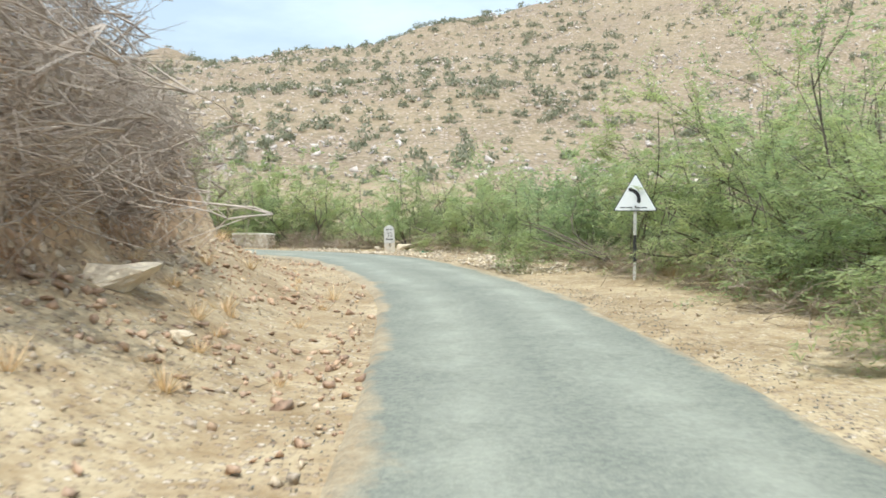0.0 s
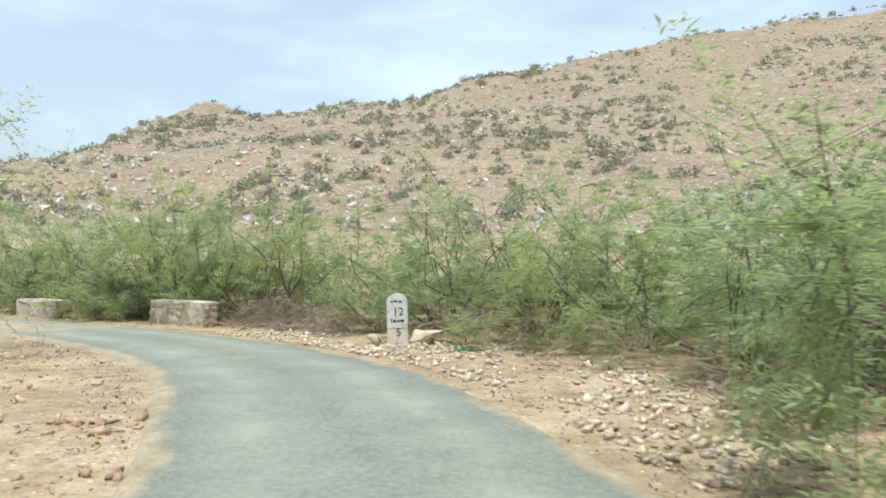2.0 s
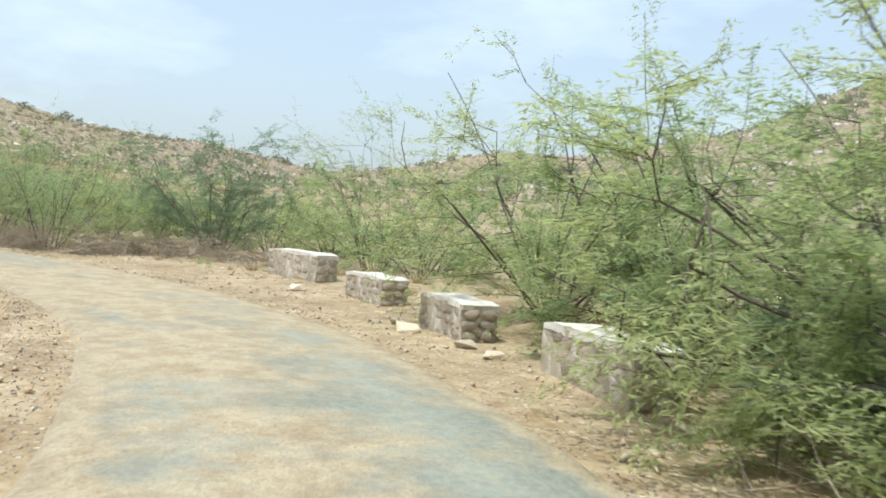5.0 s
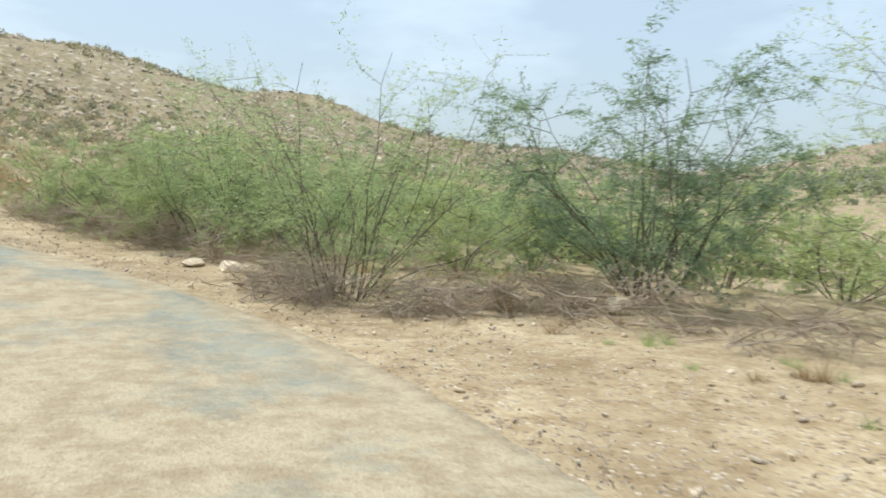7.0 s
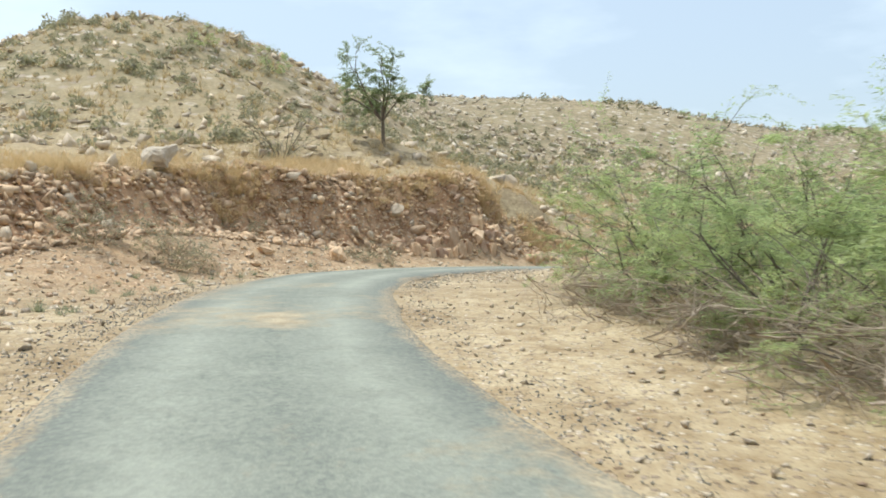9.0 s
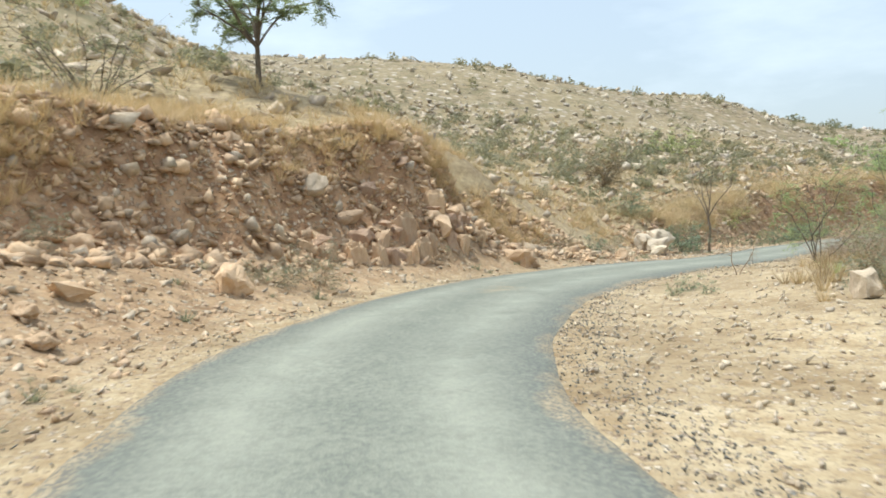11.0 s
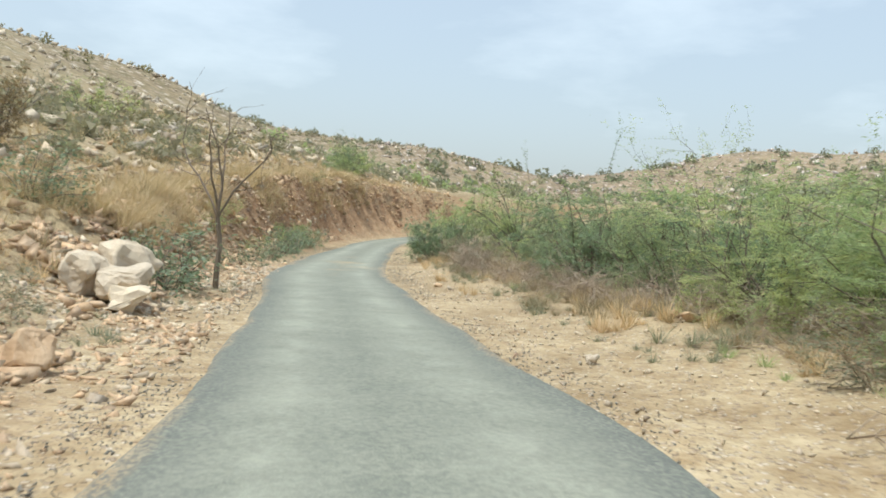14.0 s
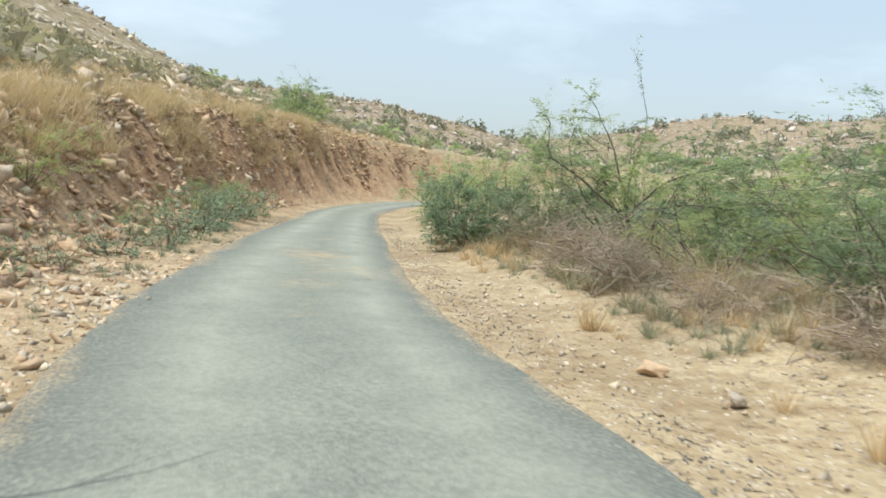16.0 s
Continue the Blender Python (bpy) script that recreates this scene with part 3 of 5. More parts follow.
def shrub_shape(seed, height=3.6, spread=2.4, stems=9, count=3200, size=0.11, width=0.02, fan=3, base=0.25,
                tilt=(0.15, 0.85), thick=0.035, sprays=6, bare=0.3, sides=5, trunk=0.0, detail=1):
    """Wood and leaf arrays of a many-stemmed thorn bush standing at the origin."""
    rng = np.random.default_rng(seed)
    wood, spots, ways = [], [], []
    starts, tops = [], []
    if trunk > 0:
        t = limb(rng, (0, 0, -0.15), (rng.normal(0, 0.12), rng.normal(0, 0.12), 1), trunk + 0.15, 5, 0.1, 0.1)
        wood.append(tube(t, np.linspace(thick * 2.0, thick * 1.5, len(t)), 7))
        starts.append(t[-1])
    for k in range(stems):
        az = 2 * np.pi * (k + rng.uniform(-0.4, 0.4)) / stems
        lean = rng.uniform(*tilt)
        way = np.array([np.cos(az) * lean, np.sin(az) * lean, 1.0])
        st = starts[0] if starts else np.array([np.cos(az), np.sin(az), 0]) * base * rng.uniform(0.2, 1) - np.array([0, 0, 0.15])
        length = (height - trunk) * rng.uniform(0.7, 0.98) * (1 + 0.3 * lean)
        stem = limb(rng, st, way, length, 8, 0.15, -0.035)
        tops.append(stem)
        far = np.hypot(stem[:, 0], stem[:, 1])
        pull = np.where(far > spread, spread / np.maximum(far, 1e-6), 1)
        stem[:, :2] *= pull[:, None]
        st_pts = stem[:: (1 if detail < 4 else 2)]
        wood.append(tube(st_pts, np.linspace(thick * rng.uniform(0.7, 1.1), thick * 0.22, len(st_pts)), sides))
        for _ in range(rng.integers(5, 8)):
            i = rng.integers(max(1, int(bare * 8)), 9)
            out = stem[i] - np.array([0, 0, stem[i][2]])
            out /= np.linalg.norm(out) + 1e-6
            way2 = (stem[i] - stem[i - 1]) / (length / 8) * np.array([0.5, 0.5, 0.28]) + rng.normal(0, 0.7, 3) * np.array([1, 1, 0.45]) + 0.6 * out
            br = tuck(limb(rng, stem[i], way2, length * rng.uniform(0.22, 0.42), 5, 0.16, -0.02), spread)
            wood.append(tube(br[::detail], np.linspace(thick * 0.32, thick * 0.1, len(br[::detail])), 3))
            for _ in range(4):
                j = rng.integers(1, 6)
                tw = limb(rng, br[j], (br[j] - br[j - 1]) / 0.1 + rng.normal(0, 0.9, 3), length * rng.uniform(0.1, 0.2), 3, 0.2, -0.05)
                if detail < 4 and rng.random() < 0.6:
                    wood.append(tube(tw[::3], np.array([thick * 0.13, thick * 0.06]), 3))
                for q in np.linspace(0, 1, 8):
                    a = q * 2.999
                    m = int(a)
                    spots.append(tw[m] + (tw[m + 1] - tw[m]) * (a - m))
                    ways.append(tw[m + 1] - tw[m])
            for q in np.linspace(0.35, 0.999, 6):
                a = q * 5
                m = min(int(a), 4)
                spots.append(br[m] + (br[m + 1] - br[m]) * (a - m))
                ways.append(br[m + 1] - br[m])
    for _ in range(sprays):
        az = rng.uniform(0, 2 * np.pi)
        st = tops[rng.integers(len(tops))][rng.integers(5, 8)]
        az = math.atan2(st[1], st[0]) + rng.normal(0, 0.6)
        sp = tuck(limb(rng, st, (np.cos(az), np.sin(az), rng.uniform(0.3, 1.2)), height * rng.uniform(0.22, 0.4), 6, 0.14, -0.16), spread)
        wood.append(tube(sp, np.linspace(thick * 0.25, thick * 0.07, len(sp)), 3))
        for q in np.linspace(0.1, 0.999, 16):
            a = q * 6
            m = min(int(a), 5)
            spots.append(sp[m] + (sp[m + 1] - sp[m]) * (a - m))
            ways.append(np.cross(sp[m + 1] - sp[m], rng.normal(0, 1, 3)))
    spots, ways = np.array(spots), np.array(ways)
    ways /= np.linalg.norm(ways, axis=1)[:, None] + 1e-9
    lv = leaves(rng, spots, ways, count, size, width, fan) if count else None
    return gather(wood), lv


def plant_meshes(name, leaf, bark=None, **how):
    wood, lv = shrub_shape(**how)
    if lv is None and how.get("trunk"):
        # a bare tree: trunk and twigs apart
        v, f = wood
        k = 42  # the trunk's rings come first
        low = f.max(1) < k
        return mesh_from(name + "_trunk", v[:k], f[low], bark, smooth=True), mesh_from(name + "_twigs", v[k:], f[~low] - k, bark, smooth=True)
    a = mesh_from(name + "_wood", *wood, bark or M_BARK, smooth=True)
    b = mesh_from(name + "_leaf", *lv, leaf) if lv else None
    return a, b


def plant(name, meshes, x, y, turn=0.0, size=1.0, label="", category="bush", group="", tall=1.0, sink=0.0):
    ob = empty(name, Matrix.Translation((x, y, ground_z(x, y) - sink)) @ Matrix.Rotation(turn, 4, "Z") @ Matrix.Diagonal((size, size, size * tall, 1)))
    tagged(ob, label, category, group)
    part("trunk", meshes[0], None, ob)
    if meshes[1]:
        part("crown", meshes[1], None, ob)
    return ob


BUSH_NEAR = [plant_meshes("bush", M_LEAF, seed=101 + k, height=3.6 + 0.25 * k, spread=2.35 + 0.1 * k, stems=11 + k, count=27000, size=0.105, width=0.021, fan=1, sides=3, detail=2, sprays=7, tilt=(0.25, 1.45 + 0.1 * (k % 3)), bare=0.06, thick=0.03) for k in range(4)]
BUSH_MID = [plant_meshes("bush", M_LEAF, seed=131 + k, height=3.2, spread=2.5, stems=8, count=1200, size=0.21, width=0.082, sprays=3, fan=2, sides=3, bare=0.12, tilt=(0.25, 1.35), detail=5) for k in range(3)]
BUSH_HALF = [plant_meshes("bush", M_LEAF, seed=141 + k, height=3.4, spread=2.5, stems=8, count=3200, size=0.13, width=0.044, sprays=3, fan=2, sides=3, bare=0.12, tilt=(0.25, 1.3), thick=0.03, detail=4) for k in range(3)]
BUSH_SHADE = [plant_meshes("bush", M_LEAF_DARK, seed=145 + k, height=3.4, spread=2.5, stems=8, count=3200, size=0.13, width=0.044, sprays=3, fan=2, sides=3, bare=0.12, tilt=(0.25, 1.3), thick=0.03, detail=4) for k in range(2)]
BUSH_DARK = [plant_meshes("bush", M_LEAF_DARK, seed=151 + k, height=3.4, spread=2.1, stems=12, count=7600, size=0.085, width=0.023, sides=3, detail=2, fan=2, tilt=(0.05, 0.75), base=0.45, bare=0.14) for k in range(2)]
WIDE_BUSH = plant_meshes("bush", M_LEAF_DARK, seed=161, height=4.0, spread=2.35, stems=26, count=42000, size=0.1, width=0.021, fan=1, sides=3, detail=2, tilt=(0.05, 0.8), base=0.5, bare=0.28, thick=0.024, sprays=12)
BUSH_OPEN = [plant_meshes("bush", M_LEAF, seed=171 + k, height=3.9, spread=2.4, stems=24, count=17000, size=0.095, width=0.02, fan=1, sides=3, detail=2, thick=0.017, tilt=(0.1, 0.95), base=0.45, bare=0.32, sprays=14) for k in range(2)]

rng = np.random.default_rng(7)
BUSH_LABEL = "feathery green mesquite bush with many thin dark stems"


def bush_row(s0, s1, d0, d1, gap, kinds, lo, hi, group, jitter=0.6):
    s = s0
    while s < s1:
        d = rng.uniform(d0, d1)
        if 7 < s < 19 and 4.8 < d < 6.5:
            d += 2.0  # room round the road sign
        x, y = beside(s + rng.uniform(-jitter, jitter), d)
        plant("mesquite_bush", kinds[rng.integers(len(kinds))], x, y, rng.uniform(0, 6.28), rng.uniform(lo, hi), BUSH_LABEL, "bush", group, tall=rng.uniform(0.78, 0.98))
        s += gap * rng.uniform(0.8, 1.2)


# thicket on the outside of the first bend
bush_row(3, 22, 5.1, 5.8, 2.1, BUSH_NEAR, 0.9, 1.12, "roadside thicket")
bush_row(23, 30, 5.3, 5.9, 2.2, BUSH_NEAR, 0.62, 0.8, "roadside thicket")
bush_row(1, 23, 7.4, 9.0, 2.3, BUSH_NEAR, 1.2, 1.4, "roadside thicket")
bush_row(23, 33, 7.4, 9.0, 2.3, BUSH_HALF, 0.9, 1.05, "roadside thicket")
bush_row(0, 37, 11.5, 14.5, 2.8, BUSH_MID, 1.0, 1.3, "roadside thicket")
bush_row(0, 44, 17, 24, 3.6, BUSH_MID, 0.9, 1.2, "roadside thicket")
for x, y, k, size in ((-1.2, 33.0, 0, 0.92), (0.7, 31.9, 1, 0.92), (-2.9, 35.2, 2, 0.7), (-1.0, 35.6, 3, 0.95)):
    plant("mesquite_bush", BUSH_NEAR[k], x, y, 2.0 * k, size, BUSH_LABEL, "bush", "roadside thicket", tall=0.9)
# behind the parapets
bush_row(38.5, 49, 5.2, 6.4, 2.1, BUSH_NEAR, 0.85, 1.05, "bushes behind the parapets")
bush_row(41, 56, 8.0, 10.5, 2.3, BUSH_HALF, 0.9, 1.1, "bushes behind the parapets")
bush_row(38, 62, 12.5, 18, 2.8, BUSH_MID, 0.85, 1.1, "bushes behind the parapets")
bush_row(36, 66, 22, 34, 3.6, BUSH_MID, 0.7, 1.0, "bushes behind the parapets")
for x, y, k, size in ((-8.8, 39.0, 1, 1.08), (-10.7, 40.3, 3, 1.0), (-7.2, 38.9, 0, 0.95)):
    plant("mesquite_bush", BUSH_NEAR[k], x, y, 1.3 * k, size, BUSH_LABEL, "bush", "bushes behind the parapets", tall=0.95)
# beyond the open turn
for x, y, kind, size, turn in ((-33.4, 46.6, WIDE_BUSH, 1.0, 0.4), (-33.8, 41.75, BUSH_OPEN[0], 0.88, 3.6), (-29.6, 50.2, BUSH_OPEN[1], 1.15, 2.0), (-43.3, 41.7, BUSH_OPEN[1], 1.05, 0.9),
                               (-37.0, 44.8, BUSH_NEAR[0], 0.72, 0.2), (-39.5, 42.6, BUSH_NEAR[2], 0.75, 4.2), (-36.3, 50.5, BUSH_NEAR[1], 0.8, 3.2)):
    plant("mesquite_bush", kind, x, y, turn, size, BUSH_LABEL, "bush", "bushes at the open turn")
bush_row(69.5, 80, 5.4, 6.8, 2.1, BUSH_NEAR, 0.58, 0.9, "bushes before the cut bank")
bush_row(64, 83, 7.6, 10, 2.3, BUSH_HALF, 0.7, 0.9, "bushes before the cut bank")
bush_row(58, 92, 12, 17, 3.0, BUSH_MID, 0.7, 1.0, "bushes before the cut bank")
bush_row(56, 100, 20, 32, 4.0, BUSH_MID, 0.7, 1.0, "bushes before the cut bank")
# right of the straight
bush_row(111, 131, 6.6, 7.8, 2.2, BUSH_DARK[:1] + BUSH_NEAR[:2] + BUSH_SHADE, 0.6, 0.88, "bushes beside the straight")
bush_row(103, 140, 10.2, 12.8, 2.3, BUSH_HALF[:1] + BUSH_SHADE, 0.9, 1.15, "bushes beside the straight")
bush_row(96, 150, 14.5, 20, 3.0, BUSH_MID + BUSH_SHADE, 0.95, 1.2, "bushes beside the straight")
bush_row(96, 160, 24, 36, 3.8, BUSH_MID, 1.0, 1.3, "bushes beside the straight")
bush_row(143, 172, 4.2, 8, 3.0, BUSH_MID, 0.5, 0.75, "bushes beside the straight")
for x, y, kind, size, turn in ((-79.3, 50.2, BUSH_OPEN[1], 0.95, 0.3), (-76.6, 49.6, BUSH_NEAR[1], 0.8, 2.3), (-71.8, 44.2, BUSH_NEAR[0], 0.82, 1.3), (-69.4, 43.4, BUSH_NEAR[3], 0.85, 0.1), (-66.6, 42.9, BUSH_NEAR[1], 0.8, 4.0), (-73.9, 46.6, BUSH_NEAR[2], 0.75, 5.0)):
    plant("mesquite_bush", kind, x, y, turn, size, BUSH_LABEL, "bush", "bushes beside the straight")
bush_row(133, 150, 7.5, 12, 2.8, BUSH_HALF[:1] + BUSH_SHADE, 0.5, 0.85, "bushes beside the straight")
bush_row(124, 150, 13, 17, 2.4, BUSH_HALF[:1] + BUSH_SHADE, 0.85, 1.1, "bushes beside the straight")
plant("mesquite_bush", BUSH_OPEN[0], -102.0, 64.5, 2.0, 1.0, BUSH_LABEL, "bush", "bushes beside the straight")
# ---------------------------------------------------------------- single plants

tree_mesh = plant_meshes("tree", M_LEAF_DARK, seed=201, height=4.3, spread=1.75, stems=11, count=9500, size=0.11, width=0.04, fan=2, tilt=(0.1, 0.95), thick=0.05, sprays=1, bare=0.3, trunk=1.15)
plant("acacia_tree", tree_mesh, -73.5, 24.75, 0.6, 1.0, "small acacia tree with a dark crooked trunk on the hillside", "tree")
thorn_mesh = plant_meshes("thorn", M_LEAF_DULL, seed=207, height=2.5, spread=2.4, stems=16, count=2600, size=0.09, width=0.025, fan=2, tilt=(0.2, 1.4), thick=0.022, bare=0.2)
plant("thorn_bush", thorn_mesh, -69.0, 21.6, 0.2, 1.0, "grey spreading thorn bush above the cut bank", "bush")
plant("thorn_bush", thorn_mesh, -104.7, 40.0, 1.4, 1.0, "tall dull olive thorn bush on the straw-covered slope", "bush", tall=1.3)
for x, y, k, tall in ((-138.6, 75.6, 0.78, 1.15), (-141.2, 77.2, 0.85, 1.25), (-140.2, 75.9, 0.7, 1.0), (-145.6, 80.4, 0.8, 0.95), (-147.3, 81.3, 0.7, 0.9), (-120.3, 62.1, 0.3, 0.8), (-113.0, 45.5, 0.34, 1.0), (-126.5, 47.3, 0.42, 1.1)):
    plant("slope_bush", BUSH_SHADE[int(abs(x)) % 2], x, y, x, k, "dark green bush on the dry slope above the bank", "bush", "bushes on the slope", tall=tall)
lean_mesh = plant_meshes("tree", M_LEAF, seed=217, height=3.3, spread=1.9, stems=6, count=4600, size=0.085, width=0.026, fan=2, sides=4, detail=2, tilt=(0.2, 1.0), thick=0.034, sprays=5, bare=0.25, trunk=0.75)
for x, y, kind, k in ((-94.7, 58.0, lean_mesh, 1.1), (-95.1, 58.4, BUSH_DARK[1], 0.9), (-84.4, 51.7, BUSH_DARK[0], 0.86), (-85.3, 52.6, BUSH_DARK[1], 0.84)):
    plant("mesquite_bush", kind, x, y, x, k, "tall dark green mesquite bush rising over the thicket", "bush", "bushes beside the straight")
for x, y, k in ((-105.4, 52.3, 0.36), (-107.3, 53.6, 0.4), (-109.2, 54.9, 0.42), (-111.2, 56.5, 0.36), (-112.9, 57.9, 0.28), (-100.6, 48.9, 0.26), (-98.6, 46.3, 0.42)):
    plant("foot_bush", BUSH_HALF[int(abs(x)) % 3], x, y, x, k, "low green bush sprawling at the far bank's foot", "bush", "bushes below the far bank", tall=0.85)
shade_mesh = plant_meshes("tree", M_LEAF, seed=211, height=5.4, spread=2.5, stems=12, count=15000, size=0.115, width=0.026, fan=1, tilt=(0.15, 0.8), thick=0.05, sprays=14, bare=0.4)
plant("mesquite_tree", shade_mesh, -10.2, 27.3, 0.6, 0.95, "tall feathery mesquite tree with hanging leafy sprays", "tree")
plant("mesquite_tree", lean_mesh, -5.3, 36.3, 0.6, 1.0, "small mesquite tree with one leaning dark trunk", "tree")
dead_mesh = plant_meshes("dead_tree", None, M_DEADWOOD, seed=223, height=4.5, spread=1.15, stems=5, count=0, size=0.1, width=0.02, tilt=(0.12, 0.38), thick=0.033, trunk=1.5, sprays=0, bare=0.3)
plant("dead_tree", dead_mesh, -86.8, 41.8, 1.9, 1.06, "slender leafless grey tree at the road's edge", "tree")
slim_mesh = plant_meshes("slim_tree", M_LEAF, seed=229, height=3.6, spread=1.3, stems=6, count=1700, size=0.1, width=0.03, fan=2, tilt=(0.1, 0.4), thick=0.028, sprays=13, bare=0.4, base=0.12)
plant("mesquite_sapling", slim_mesh, -67.2, 38.7, 0.3, 0.66, "slim young mesquite with long thin shoots", "sapling")
twig_mesh = plant_meshes("twig", None, M_TWIG, seed=231, height=1.3, spread=0.3, stems=2, count=0, size=0.1, width=0.02, tilt=(0.02, 0.2), thick=0.016, sprays=0, bare=0.5, base=0.03)
for x, y, k in ((-64.8, 36.2, 1.0), (-77.2, 35.5, 0.85), (-68.5, 41.0, 1.1)):
    plant("dry_sapling", twig_mesh, x, y, 1.0 + x, k, "thin leafless sapling standing in gravel", "sapling", "dry saplings")
broad = [plant_meshes("milkweed", M_LEAF_BLUE, seed=241 + k, height=1.3, spread=0.9, stems=9, count=700, size=0.13, width=0.05, fan=1, tilt=(0.1, 0.7), thick=0.014, sprays=0, bare=0.1) for k in range(2)]
for x, y, k in ((-86.2, 40.6, 1.15), (-85.4, 40.0, 1.0), (-87.9, 41.3, 1.1), (-96.7, 47.1, 0.6), (-98.3, 48.6, 0.65), (-100.6, 50.1, 0.85), (-102.5, 51.3, 0.9), (-104.8, 52.9, 0.85), (-94.6, 45.6, 0.5), (-106.6, 54.2, 0.9), (-108.6, 55.7, 0.9), (-99.5, 49.4, 0.7), (-103.6, 52.1, 0.8), (-110.8, 57.4, 0.8), (-89.9, 38.6, 1.2), (-91.0, 38.9, 1.1), (-76.6, 35.1, 0.5), (-93.5, 44.6, 0.6)):
    plant("milkweed_shrub", broad[int(abs(x)) % 2], x, y, x, k, "grey-green broad-leaved milkweed shrub", "shrub", "milkweed shrubs")
for x, y, k in ((-61.2, 34.1, 0.2), (-61.8, 34.5, 0.24), (-60.8, 34.5, 0.18)):
    plant("milkweed_seedling", broad[0], x, y, x, k, "small broad-leaved seedling in roadside gravel", "seedling", "milkweed seedlings")
dark_low = plant_meshes("round_bush", M_LEAF_DARK, seed=251, height=2.0, spread=1.35, stems=16, count=5200, size=0.1, width=0.034, fan=2, tilt=(0.1, 1.5), thick=0.018, bare=0.05, sprays=2)
for x, y, k in ((-11.2, 39.9, 0.7), (-10.1, 39.2, 0.62)):
    plant("round_bush", dark_low, x, y, x, k, "low dense green bush between two parapets", "bush", "bushes behind the parapets")
for x, y, k in ((-98.2, 56.3, 1.0), (-99.6, 57.6, 0.95), (-97.1, 57.6, 0.8)):
    plant("round_bush", dark_low, x, y, x, k, "dense dark green rounded bush at the road's edge", "bush", "rounded bushes")
dust_low = [plant_meshes("grey_bush", M_LEAF_DULL, M_TWIG, seed=257 + k, height=1.3, spread=1.1, stems=14, count=1500, size=0.08, width=0.022, fan=2, tilt=(0.2, 1.4), thick=0.012, bare=0.1, sprays=2) for k in range(2)]
for k, (x, y, q) in enumerate(((-95.6, 55.9, 1.0), (-94.6, 55.2, 0.9), (-90.2, 52.4, 0.8), (-61.5, 27.8, 0.42), (-62.4, 28.3, 0.6), (-59.0, 25.0, 0.55), (-60.4, 37.0, 0.9), (-58.8, 36.4, 0.7), (-52.0, 26.9, 0.8), (-51.2, 25.6, 0.9), (-53.2, 26.2, 0.7), (-73.9, 33.2, 0.5), (-75.3, 34.0, 0.5), (-79.2, 36.0, 0.7), (-70.2, 41.4, 0.8), (-72.5, 42.6, 0.7))):
    plant("grey_bush", dust_low[k % 2], x, y, x, q, "low dusty grey-green scrub bush", "bush", "low scrub")
ash_mesh = plant_meshes("burnt_bush", M_BROWN, seed=263, height=2.1, spread=0.75, stems=14, count=3000, size=0.09, width=0.03, fan=2, tilt=(0.02, 0.45), thick=0.02, bare=0.05, sprays=0)
plant("withered_bush", ash_mesh, -99.0, 39.0, 0.0, 1.3, "withered dark brown upright bush on the slope", "bush")
for x, y, k in ((-129.6, 49.2, 0.9), (-128.6, 50.7, 1.0), (-134.0, 72.3, 0.9), (-136.2, 74.0, 1.1), (-138.4, 75.6, 1.0), (-97.5, 7.7, 0.8), (-95.8, 2.9, 0.7)):
    plant("hillside_bush", BUSH_MID[0], x, y, x, k * 0.75, "green scrub bush on the stony hillside", "bush", "hillside bushes")

# ---------------------------------------------------------------- stones


def rock_shape(seed, points=13, squash=(1, 1, 0.75), boxy=False):
    """An angular stone about one metre across: vertices and triangles of a random hull; boxy may be True or "block"."""
    r = np.random.default_rng(seed)
    p = r.normal(0, 1, (points, 3))
    p /= np.linalg.norm(p, axis=1)[:, None]
    p *= r.uniform(0.36, 0.52, (points, 1)) * np.array(squash)
    if boxy:
        low, turn = (0.4, 0.6) if boxy is True else (0.72, 0.12)
        p = np.array(list(itertools.product((-1, 1), repeat=3))) * 0.37 * r.uniform(low, 1.2, (8, 3))
        p = np.vstack([p, r.normal(0, 0.26, (3, 3))]) @ np.array(Matrix.Rotation(turn, 3, Vector(r.normal(0, 1, 3))))
        p = p * np.array(squash)
    bm = bmesh.new()
    for q in p:
        bm.verts.new(q)
    bmesh.ops.convex_hull(bm, input=bm.verts[:])
    loose = [v for v in bm.verts if not v.link_faces]
    for v in loose:
        bm.verts.remove(v)
    bmesh.ops.triangulate(bm, faces=bm.faces[:])
    bm.verts.index_update()
    v = np.array([q.co[:] for q in bm.verts])
    f = np.array([[q.index for q in fc.verts] for fc in bm.faces])
    bm.free()
    return v, f


def boulder_mesh(name, seed, material, squash=(1, 1, 0.75), points=16, rough=0.06, worn=0.045, boxy=False):
    """A larger stone with worn edges and an uneven skin."""
    v, f = rock_shape(seed, points, squash, boxy)
    bm = bmesh.new()
    vs = [bm.verts.new(q) for q in v]
    for t in f:
        bm.faces.new([vs[i] for i in t])
    bmesh.ops.bevel(bm, geom=bm.edges[:] + bm.verts[:], offset=worn, segments=1, affect="EDGES", clamp_overlap=True)
    bmesh.ops.triangulate(bm, faces=bm.faces[:])
    bmesh.ops.subdivide_edges(bm, edges=bm.edges[:], cuts=2, use_grid_fill=True)
    for q in bm.verts:
        k = noise.noise(q.co * 4 + Vector((seed, 0, 0))) * rough + noise.noise(q.co * 11 + Vector((0, seed, 0))) * rough * 0.4
        q.co += q.co.normalized() * k
    me = bpy.data.meshes.new(name)
    bm.to_mesh(me)
    bm.free()
    me.materials.append(material)
    return me


SHAPES = [rock_shape(300 + k, 11 + k % 4, (1, 0.8 + 0.05 * (k % 4), 0.55 + 0.08 * (k % 5))) for k in range(10)]


